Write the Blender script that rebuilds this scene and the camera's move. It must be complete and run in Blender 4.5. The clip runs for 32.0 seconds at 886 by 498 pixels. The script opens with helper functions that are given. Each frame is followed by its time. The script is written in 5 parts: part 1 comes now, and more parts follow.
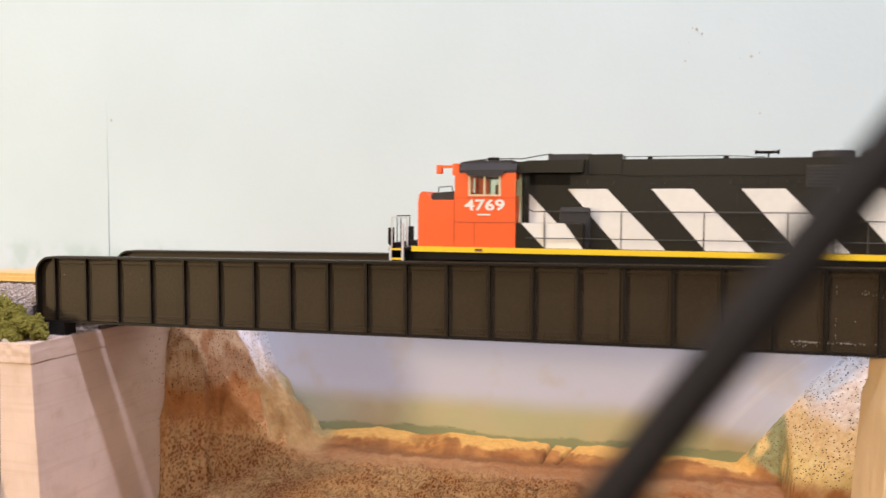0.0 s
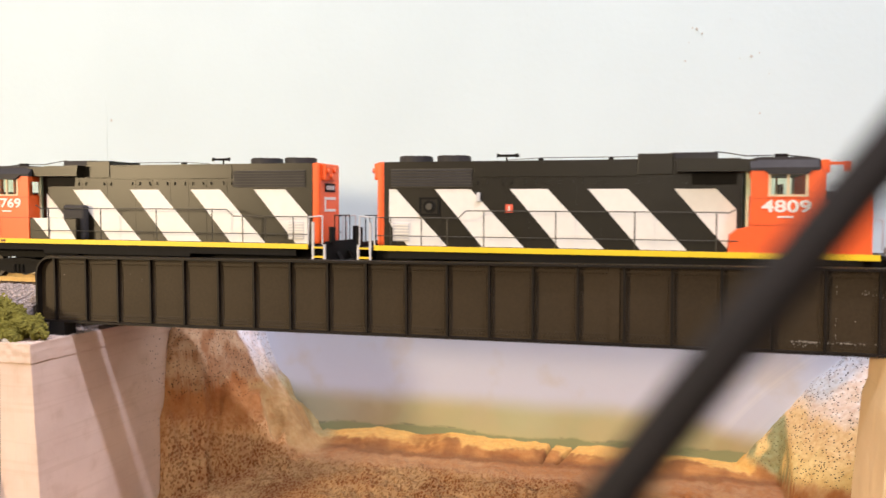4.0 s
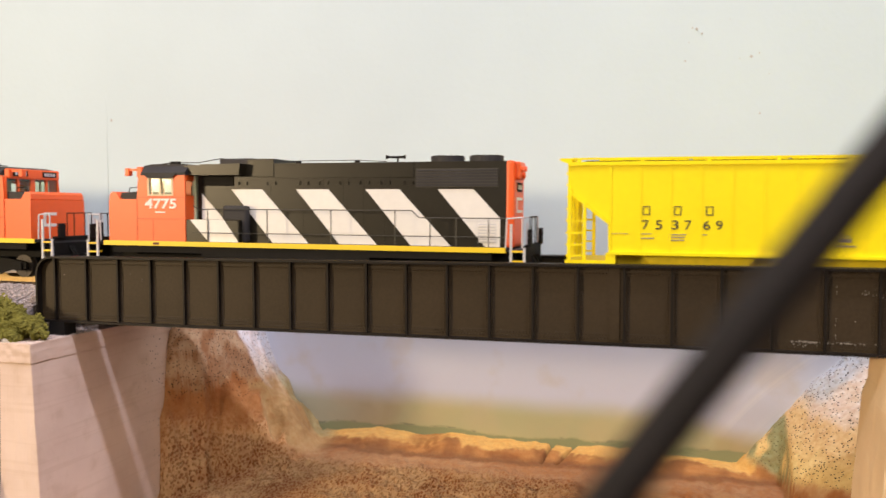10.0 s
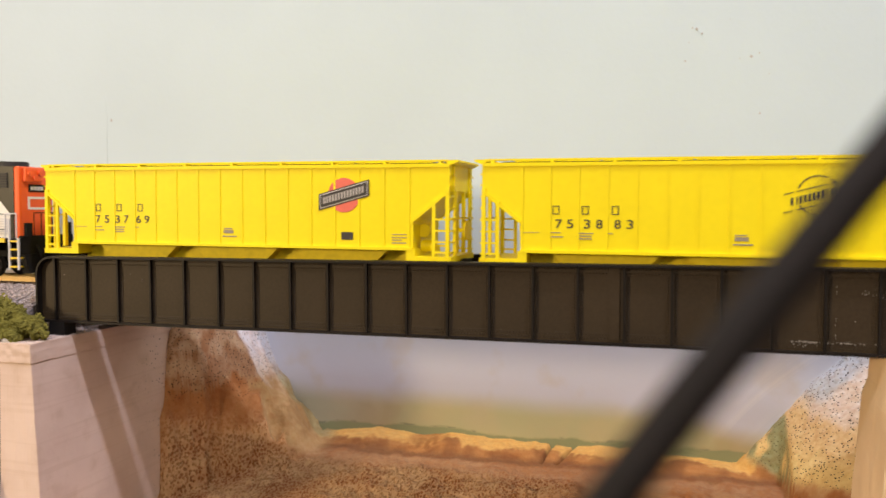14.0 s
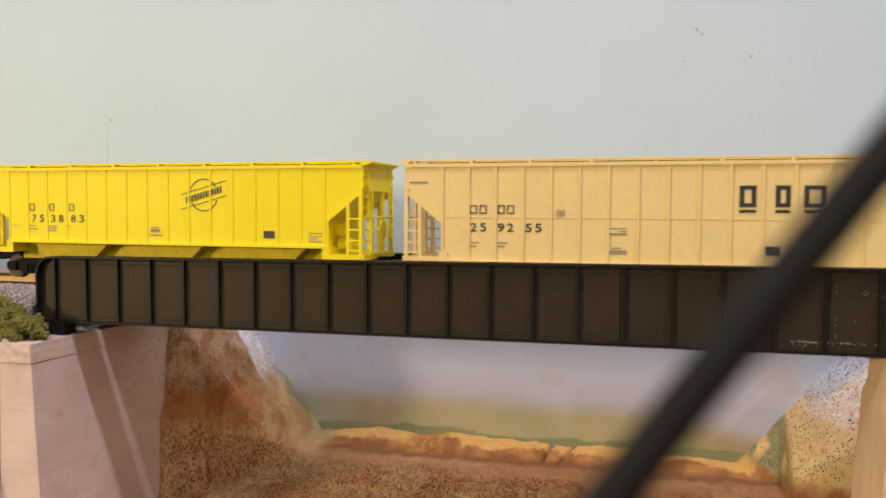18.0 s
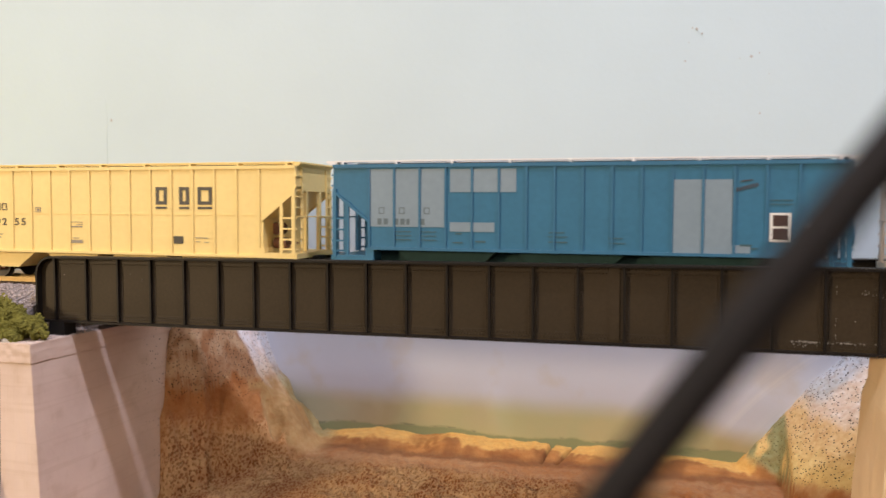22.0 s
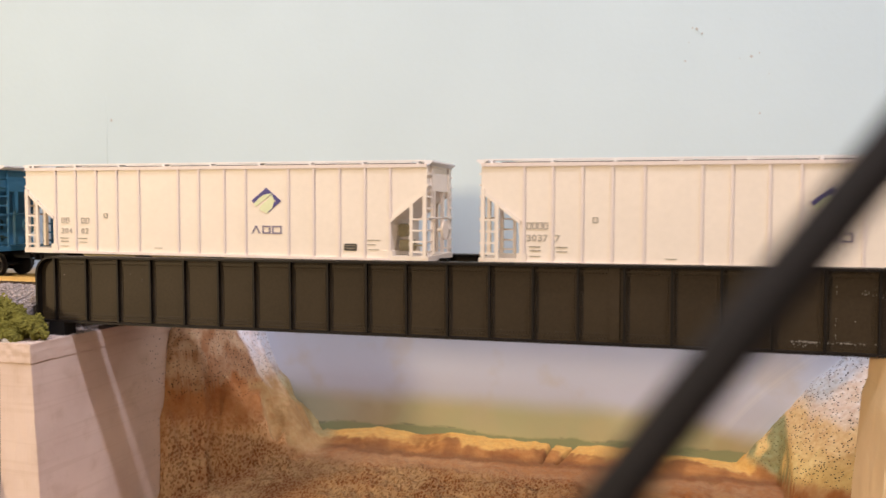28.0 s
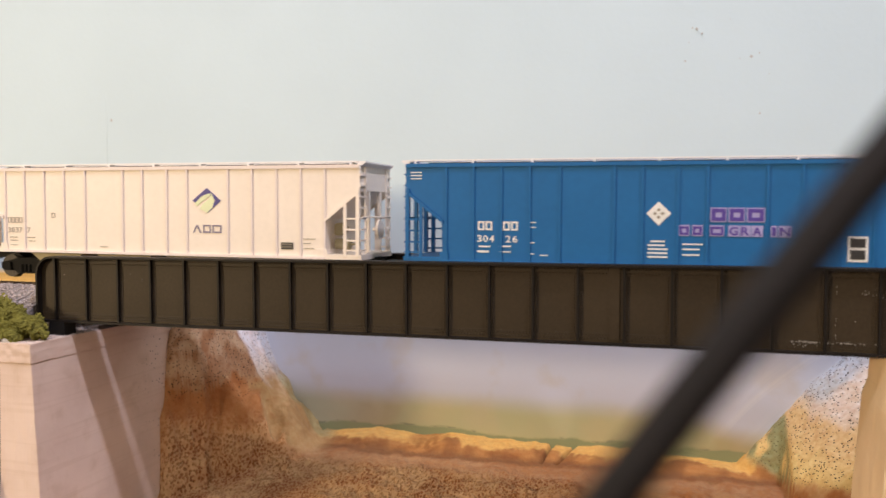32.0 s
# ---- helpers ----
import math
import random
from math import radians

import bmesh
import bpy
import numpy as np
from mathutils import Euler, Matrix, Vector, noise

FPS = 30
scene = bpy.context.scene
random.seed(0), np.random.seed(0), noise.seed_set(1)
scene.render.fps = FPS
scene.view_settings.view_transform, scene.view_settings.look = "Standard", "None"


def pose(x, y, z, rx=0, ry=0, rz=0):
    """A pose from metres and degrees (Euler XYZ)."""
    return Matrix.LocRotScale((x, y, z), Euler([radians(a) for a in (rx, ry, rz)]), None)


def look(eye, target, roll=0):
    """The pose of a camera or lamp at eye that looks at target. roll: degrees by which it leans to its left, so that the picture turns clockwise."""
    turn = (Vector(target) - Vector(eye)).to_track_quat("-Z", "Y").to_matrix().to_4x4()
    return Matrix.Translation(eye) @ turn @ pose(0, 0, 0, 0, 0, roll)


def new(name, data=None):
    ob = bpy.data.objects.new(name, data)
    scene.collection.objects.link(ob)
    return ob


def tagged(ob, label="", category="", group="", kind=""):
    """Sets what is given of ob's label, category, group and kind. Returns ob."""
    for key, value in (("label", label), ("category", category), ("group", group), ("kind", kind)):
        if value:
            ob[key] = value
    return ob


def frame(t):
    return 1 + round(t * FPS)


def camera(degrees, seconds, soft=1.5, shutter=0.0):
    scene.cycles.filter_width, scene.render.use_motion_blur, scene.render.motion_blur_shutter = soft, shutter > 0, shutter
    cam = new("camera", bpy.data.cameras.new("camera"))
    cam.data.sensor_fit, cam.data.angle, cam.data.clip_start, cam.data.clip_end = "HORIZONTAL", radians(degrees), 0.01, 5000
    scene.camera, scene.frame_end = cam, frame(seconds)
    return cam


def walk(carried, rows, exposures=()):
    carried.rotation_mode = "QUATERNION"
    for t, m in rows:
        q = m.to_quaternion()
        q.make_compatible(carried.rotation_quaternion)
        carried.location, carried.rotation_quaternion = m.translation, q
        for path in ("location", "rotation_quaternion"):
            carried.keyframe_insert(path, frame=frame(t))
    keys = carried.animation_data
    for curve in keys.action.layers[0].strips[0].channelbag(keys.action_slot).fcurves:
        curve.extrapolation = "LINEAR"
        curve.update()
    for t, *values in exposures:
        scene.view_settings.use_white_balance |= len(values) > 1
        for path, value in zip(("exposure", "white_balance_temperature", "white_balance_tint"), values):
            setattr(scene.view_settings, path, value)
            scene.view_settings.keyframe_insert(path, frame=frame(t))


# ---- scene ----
cam = camera(58.0, 32.0, soft=1.5, shutter=0.35)
cam.data.dof.use_dof = True
cam.data.dof.focus_distance = 0.345
cam.data.dof.aperture_fstop = 15.0
EYE, AIM = (0.08645, -0.29562, 0.033), (0.0, 0.0, 0.01777)
walk(cam, [(0, look(EYE, AIM)), (32, look(EYE, AIM))],
     exposures=[(0, -0.02, 6300, 10), (3, 0.12, 6350, 10), (7, 0.20, 6450, 10), (9, 0.12, 6450, 10), (10, -0.06, 6500, 10), (13, -0.24, 6500, 10), (14, -0.22, 6500, 10), (17, -0.50, 6400, 10), (20, -0.40, 6200, 10),
                (22, -0.25, 6300, 10), (24, -0.14, 6400, 10), (28, -0.24, 6400, 10), (32, -0.24, 6300, 10)])

# ---- light: a warm lamp low at the left, a cool ceiling panel, an added front fill, a dim room ----
world = bpy.data.worlds.new("room_air")
world.use_nodes = True
world.node_tree.nodes["Background"].inputs[0].default_value = (0.9, 0.93, 1.0, 1)
world.node_tree.nodes["Background"].inputs[1].default_value = 0.3
scene.world = world


def lamp(name, kind, energy, colour, eye, target, size):
    data = bpy.data.lights.new(name, kind)
    data.energy, data.color = energy, colour
    if kind == "AREA":
        data.shape, data.size = "DISK", size
    else:
        data.shadow_soft_size = size
    ob = new(name, data)
    ob.matrix_world = look(eye, target)
    return ob


lamp("warm_lamp", "AREA", 7.6, (1.0, 0.75, 0.43), (-0.75, -0.80, 0.151), (-0.04, 0.04, 0.02), 0.12)
# added fill in place of warm room light, not a known lamp
lamp("front_fill", "POINT", 11.0, (1.0, 0.86, 0.66), (0.12, -1.20, 0.36), (0.0, 0.05, 0.0), 0.2)
lamp("ceiling_light", "POINT", 37.0, (0.87, 0.845, 1.0), (0.50, -0.32, 1.05), (0.0, 0.05, 0.0), 0.032)
lamp("ceiling_light", "POINT", 20.0, (0.86, 0.86, 1.0), (-0.48, -0.72, 1.08), (0.0, 0.05, 0.0), 0.04)

MM = 0.001
# the track falls slightly towards +x
GRADE, RISE = 0.0056, 0.12
TILT = math.degrees(math.atan(GRADE))
# ---- materials ----


def mat(name, colour, rough=0.5, metal=0.0, var=0.12, grain=400.0, bump=0.1, second=None, blotch=60.0, spec=0.5):
    """Colour varied at two scales, fine grain and broad blotches, with a little relief."""
    m = bpy.data.materials.new(name)
    m.use_nodes = True
    nt = m.node_tree
    b = nt.nodes["Principled BSDF"]
    b.inputs["Roughness"].default_value, b.inputs["Metallic"].default_value = rough, metal
    b.inputs["Specular IOR Level"].default_value = spec
    co = nt.nodes.new("ShaderNodeTexCoord")
    n1, n2 = nt.nodes.new("ShaderNodeTexNoise"), nt.nodes.new("ShaderNodeTexNoise")
    n1.inputs["Scale"].default_value, n1.inputs["Detail"].default_value = grain, 4
    n2.inputs["Scale"].default_value, n2.inputs["Detail"].default_value = blotch, 3
    for n in (n1, n2):
        nt.links.new(co.outputs["Object"], n.inputs["Vector"])
    mix = nt.nodes.new("ShaderNodeMix")
    mix.data_type = "RGBA"
    mid = nt.nodes.new("ShaderNodeMath")
    mid.operation = "MULTIPLY_ADD"
    nt.links.new(n1.outputs[0], mid.inputs[0])
    mid.inputs[1].default_value = 0.5
    half = nt.nodes.new("ShaderNodeMath")
    half.operation = "MULTIPLY"
    half.inputs[1].default_value = 0.5
    nt.links.new(n2.outputs[0], half.inputs[0])
    nt.links.new(half.outputs[0], mid.inputs[2])
    ramp = nt.nodes.new("ShaderNodeMapRange")
    ramp.inputs[1].default_value, ramp.inputs[2].default_value = 0.3, 0.7
    nt.links.new(mid.outputs[0], ramp.inputs[0])
    nt.links.new(ramp.outputs[0], mix.inputs["Factor"])
    lo = second or tuple(c * (1 - var) for c in colour)
    hi = colour if second else tuple(min(1, c * (1 + var * 0.5)) for c in colour)
    mix.inputs["A"].default_value, mix.inputs["B"].default_value = (*lo, 1), (*hi, 1)
    nt.links.new(mix.outputs["Result"], b.inputs["Base Color"])
    if bump:
        bp = nt.nodes.new("ShaderNodeBump")
        bp.inputs["Strength"].default_value, bp.inputs["Distance"].default_value = bump, 0.0004
        nt.links.new(n1.outputs[0], bp.inputs["Height"])
        nt.links.new(bp.outputs[0], b.inputs["Normal"])
    return m


M = {}
M["orange"] = mat("orange_paint", (0.87, 0.120, 0.018), 0.42, var=0.06, bump=0.03)
M["black"] = mat("olive_black_paint", (0.0110, 0.0085, 0.0036), 0.37, var=0.25, bump=0.03, spec=0.36)
M["deep"] = mat("dark_underframe", (0.011, 0.010, 0.009), 0.7, var=0.3, spec=0.15)
M["white"] = mat("stripe_white", (0.80, 0.78, 0.74), 0.45, var=0.06, bump=0.03)
M["roof"] = mat("roof_grey_black", (0.040, 0.038, 0.040), 0.6, var=0.2, spec=0.25)
M["sill_yellow"] = mat("sill_yellow", (0.88, 0.60, 0.015), 0.45, var=0.05)
M["silver"] = mat("step_grey", (0.60, 0.60, 0.62), 0.45, var=0.1)
M["rail_dark"] = mat("handrail_dark", (0.05, 0.045, 0.035), 0.5, var=0.2)
M["cab_green"] = mat("cab_interior_green", (0.66, 0.76, 0.54), 0.6)
M["frame_cream"] = mat("window_frame_cream", (0.70, 0.55, 0.35), 0.5)
M["yellow"] = mat("hopper_yellow", (0.95, 0.785, 0.0012), 0.5, var=0.05, bump=0.03, spec=0.3)
# yellow with the shade under the car body put into the colour
M["bay_yellow"] = mat("bay_shaded_yellow", (0.68, 0.54, 0.015), 0.6, var=0.25, spec=0.2)
M["tan"] = mat("hopper_tan", (0.89, 0.68, 0.275), 0.5, var=0.07, bump=0.03, spec=0.3)
M["teal"] = mat("hopper_teal", (0.042, 0.165, 0.275), 0.5, var=0.15, bump=0.03, spec=0.3)
M["teal_rib"] = mat("hopper_teal_rib", (0.045, 0.16, 0.27), 0.5, var=0.12, bump=0.03, spec=0.3)
M["patch"] = mat("faded_patch", (0.22, 0.29, 0.345), 0.6, var=0.1, bump=0.02)
M["cream"] = mat("hopper_white", (0.87, 0.77, 0.665), 0.5, var=0.05, bump=0.03, spec=0.3)
M["cream_rib"] = mat("hopper_white_rib", (0.80, 0.70, 0.655), 0.5, var=0.05, bump=0.03, spec=0.3)
M["blue"] = mat("hopper_blue", (0.012, 0.125, 0.33), 0.5, var=0.1, bump=0.03, spec=0.3)
M["walk_white"] = mat("running_board_white", (0.82, 0.80, 0.80), 0.5, var=0.1)
M["ink"] = mat("lettering_black", (0.03, 0.026, 0.024), 0.5)
M["ink_faint"] = mat("lettering_faint", (0.11, 0.15, 0.17), 0.6)
M["ink_soft"] = mat("lettering_grey", (0.30, 0.26, 0.20), 0.6)
M["ink_pale"] = mat("lettering_pale_grey", (0.46, 0.40, 0.34), 0.6)
M["ink_white"] = mat("lettering_white", (0.82, 0.80, 0.76), 0.5)
M["emblem_red"] = mat("emblem_red", (0.80, 0.15, 0.10), 0.5)
M["emblem_navy"] = mat("emblem_navy", (0.045, 0.035, 0.22), 0.5)
M["emblem_green"] = mat("emblem_green", (0.72, 0.76, 0.48), 0.5)
M["name_grey"] = mat("lettering_grey_violet", (0.20, 0.17, 0.26), 0.5)
M["lavender"] = mat("lettering_lavender", (0.36, 0.33, 0.58), 0.5)
M["purple"] = mat("lettering_purple", (0.085, 0.045, 0.30), 0.5)
M["wheel"] = mat("wheel_steel", (0.055, 0.045, 0.038), 0.5, metal=0.3, var=0.25)
M["rust"] = mat("rust_brown", (0.18, 0.075, 0.04), 0.7, var=0.3)
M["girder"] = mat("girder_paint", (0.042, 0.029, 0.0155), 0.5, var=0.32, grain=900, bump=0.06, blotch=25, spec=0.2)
M["rivet"] = mat("rivet_paint_worn", (0.044, 0.032, 0.019), 0.55, var=0.3, grain=900, spec=0.2)
# cream and teal bays, darkened in colour for the shade they hang in
M["bay_cream"] = mat("bay_shaded_cream", (0.42, 0.36, 0.22), 0.7, var=0.25, spec=0.2)
M["bay_teal"] = mat("bay_shaded_green", (0.022, 0.055, 0.052), 0.7, var=0.3, spec=0.2)
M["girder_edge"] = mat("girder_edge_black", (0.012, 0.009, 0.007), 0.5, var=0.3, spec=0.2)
M["rail"] = mat("rail_brass", (0.66, 0.44, 0.16), 0.4, metal=0.15, var=0.2)
M["tie"] = mat("tie_brown", (0.10, 0.065, 0.04), 0.8, var=0.35)
M["ballast"] = mat("ballast_grey", (0.54, 0.45, 0.41), 0.9, var=0.4, grain=900)
M["ballast_bed"] = mat("ballast_bed", (0.30, 0.26, 0.25), 0.95, var=0.4, grain=1200, bump=0.6)
M["moss"] = mat("bush_green", (0.21, 0.19, 0.028), 0.9, var=0.45, grain=700, bump=0.4)
M["rock"] = mat("rock_grey", (0.42, 0.38, 0.33), 0.9, var=0.3, grain=500, bump=0.5)
M["cable"] = mat("cable_black", (0.011, 0.0085, 0.0078), 0.6, var=0.2, spec=0.2)
M["dark_lower_wall"] = mat("dark_lower_wall_paint", (0.07, 0.06, 0.05), 0.8, var=0.15, grain=30, blotch=3)
M["room"] = mat("room_wall_paint", (0.70, 0.64, 0.56), 0.9, var=0.05, grain=30, blotch=3)
M["floor"] = mat("room_floor", (0.22, 0.18, 0.14), 0.8, var=0.2, grain=20, blotch=3)
M["bench"] = mat("benchwork_wood", (0.35, 0.25, 0.15), 0.8, var=0.2)


def node_mat(name, rough=0.85):
    m = bpy.data.materials.new(name)
    m.use_nodes = True
    nt = m.node_tree
    b = nt.nodes["Principled BSDF"]
    b.inputs["Roughness"].default_value = rough
    b.inputs["Specular IOR Level"].default_value = 0.3
    co = nt.nodes.new("ShaderNodeTexCoord")
    xyz = nt.nodes.new("ShaderNodeSeparateXYZ")
    nt.links.new(co.outputs["Object"], xyz.inputs[0])
    return m, nt, b, co, xyz


def noise_of(nt, co, scale, detail=4, stretch=None):
    n = nt.nodes.new("ShaderNodeTexNoise")
    n.inputs["Scale"].default_value, n.inputs["Detail"].default_value = scale, detail
    if stretch:
        mp = nt.nodes.new("ShaderNodeMapping")
        mp.inputs["Scale"].default_value = stretch
        nt.links.new(co.outputs["Object"], mp.inputs[0])
        nt.links.new(mp.outputs[0], n.inputs["Vector"])
    else:
        nt.links.new(co.outputs["Object"], n.inputs["Vector"])
    return n.outputs[0]


def calc(nt, op, a, b=None, c=None, clamp=False):
    n = nt.nodes.new("ShaderNodeMath")
    n.operation, n.use_clamp = op, clamp
    for i, v in enumerate((a, b, c)):
        if v is None:
            continue
        if isinstance(v, (int, float)):
            n.inputs[i].default_value = v
        else:
            nt.links.new(v, n.inputs[i])
    return n.outputs[0]


def step(nt, v, lo, hi):
    n = nt.nodes.new("ShaderNodeMapRange")
    n.interpolation_type = "SMOOTHSTEP"
    n.inputs[1].default_value, n.inputs[2].default_value = lo, hi
    nt.links.new(v, n.inputs[0])
    return n.outputs[0]


def blend(nt, f, a, b):
    n = nt.nodes.new("ShaderNodeMix")
    n.data_type = "RGBA"
    if isinstance(f, (int, float)):
        n.inputs["Factor"].default_value = f
    else:
        nt.links.new(f, n.inputs["Factor"])
    for key, v in (("A", a), ("B", b)):
        if isinstance(v, tuple):
            n.inputs[key].default_value = (*v, 1)
        else:
            nt.links.new(v, n.inputs[key])
    return n.outputs["Result"]


def relief(nt, b, h, strength=0.5, dist=0.001):
    bp = nt.nodes.new("ShaderNodeBump")
    bp.inputs["Strength"].default_value, bp.inputs["Distance"].default_value = strength, dist
    nt.links.new(h, bp.inputs["Height"])
    nt.links.new(bp.outputs[0], b.inputs["Normal"])


def dots(nt, co, scale, lo, hi, stretch=None, turn=(0, 0, 0)):
    """Small scattered round marks: 1 in a mark, 0 between."""
    v = nt.nodes.new("ShaderNodeTexVoronoi")
    v.inputs["Scale"].default_value = scale
    mp = nt.nodes.new("ShaderNodeMapping")
    mp.inputs["Scale"].default_value = stretch or (1, 1, 1)
    mp.inputs["Rotation"].default_value = turn
    nt.links.new(co.outputs["Object"], mp.inputs[0])
    nt.links.new(mp.outputs[0], v.inputs["Vector"])
    return calc(nt, "SUBTRACT", 1.0, step(nt, v.outputs["Distance"], lo, hi)), v


def backdrop_material():
    m, nt, b, co, xyz = node_mat("painted_sky_backdrop", 0.7)
    x, z = xyz.outputs[0], xyz.outputs[2]
    wob = calc(nt, "MULTIPLY_ADD", noise_of(nt, co, 14, 3, (1, 1, 2)), 0.02, -0.01)
    fine = calc(nt, "MULTIPLY_ADD", noise_of(nt, co, 60, 5), 0.008, -0.004)
    zz = calc(nt, "ADD", z, wob)
    zf = calc(nt, "ADD", calc(nt, "ADD", z, calc(nt, "MULTIPLY", wob, 0.25)), fine)
    # lower sky is tinted lavender for the cool shade behind the bridge
    sky = blend(nt, step(nt, zz, -0.07, 0.03), (0.545, 0.56, 0.655), (0.578, 0.69, 0.74))
    low_x = calc(nt, "MULTIPLY", step(nt, x, 0.085, 0.125), 0.009)
    land = blend(nt, step(nt, noise_of(nt, co, 30, 4), 0.35, 0.65), (0.45, 0.44, 0.25), (0.49, 0.44, 0.25))
    land = blend(nt, calc(nt, "MULTIPLY", step(nt, noise_of(nt, co, 16, 4), 0.52, 0.66), 0.5), land, (0.36, 0.25, 0.125))
    land = blend(nt, calc(nt, "MULTIPLY", step(nt, x, -0.045, -0.115), 0.6), land, (0.36, 0.36, 0.33))
    col = blend(nt, step(nt, calc(nt, "ADD", calc(nt, "MULTIPLY_ADD", wob, 0.35, z), low_x), -0.0770, -0.0640), land, sky)
    rim = blend(nt, calc(nt, "MAXIMUM", step(nt, zf, -0.0884, -0.0864), 0.25), (0.20, 0.245, 0.125), col)
    scratch = calc(nt, "MULTIPLY", calc(nt, "MULTIPLY", step(nt, zf, -0.0876, -0.0870), step(nt, zf, -0.0858, -0.0864)), step(nt, noise_of(nt, co, 120, 3), 0.5, 0.6))
    rim = blend(nt, calc(nt, "MULTIPLY", scratch, 0.6), rim, (0.12, 0.15, 0.10))
    # pale distant hills, seen along the rails
    hills = step(nt, calc(nt, "ADD", zf, calc(nt, "MULTIPLY", noise_of(nt, co, 22, 4), -0.03)), 0.004, -0.008)
    here = calc(nt, "MULTIPLY", step(nt, x, -0.18, -0.22), step(nt, noise_of(nt, co, 55, 4), 0.40, 0.60))
    col2 = blend(nt, calc(nt, "MULTIPLY", calc(nt, "MULTIPLY", hills, here), 0.55), rim, (0.40, 0.54, 0.53))
    low = calc(nt, "MULTIPLY", step(nt, zf, -0.0035, -0.0075), step(nt, x, -0.25, -0.27))
    col3 = blend(nt, low, col2, (0.74, 0.58, 0.34))
    dx, dz = calc(nt, "SUBTRACT", x, 0.26), calc(nt, "ADD", z, 0.19)
    rad = calc(nt, "SQRT", calc(nt, "ADD", calc(nt, "MULTIPLY", dx, dx), calc(nt, "MULTIPLY", dz, dz)))
    comb = nt.nodes.new("ShaderNodeCombineXYZ")
    nt.links.new(calc(nt, "MULTIPLY", rad, 420), comb.inputs[0])
    nt.links.new(calc(nt, "MULTIPLY", z, 8), comb.inputs[1])
    sw = nt.nodes.new("ShaderNodeTexNoise")
    sw.inputs["Scale"].default_value = 1.0
    nt.links.new(comb.outputs[0], sw.inputs["Vector"])
    brush = calc(nt, "MULTIPLY", step(nt, sw.outputs[0], 0.45, 0.8), calc(nt, "MULTIPLY", step(nt, x, 0.085, 0.115), calc(nt, "MULTIPLY", step(nt, z, 0.0, -0.02), step(nt, z, -0.085, -0.068))))
    col3 = blend(nt, calc(nt, "MULTIPLY", brush, 0.45), col3, (0.74, 0.74, 0.74))
    stain = calc(nt, "MULTIPLY", step(nt, noise_of(nt, co, 38, 5), 0.52, 0.70), calc(nt, "MULTIPLY", step(nt, z, -0.095, -0.07), step(nt, z, 0.0, -0.05)))
    col3 = blend(nt, calc(nt, "MULTIPLY", stain, 0.35), col3, (0.50, 0.42, 0.30))
    fade = calc(nt, "MULTIPLY_ADD", noise_of(nt, co, 9, 3), 0.16, 0.92)
    vm = nt.nodes.new("ShaderNodeVectorMath")
    vm.operation = "SCALE"
    nt.links.new(col3, vm.inputs[0])
    nt.links.new(fade, vm.inputs["Scale"])
    nt.links.new(vm.outputs[0], b.inputs["Base Color"])
    relief(nt, b, noise_of(nt, co, 250, 4), 0.12, 0.0008)
    return m


def attribute(nt, name):
    n = nt.nodes.new("ShaderNodeAttribute")
    n.attribute_name = name
    return n


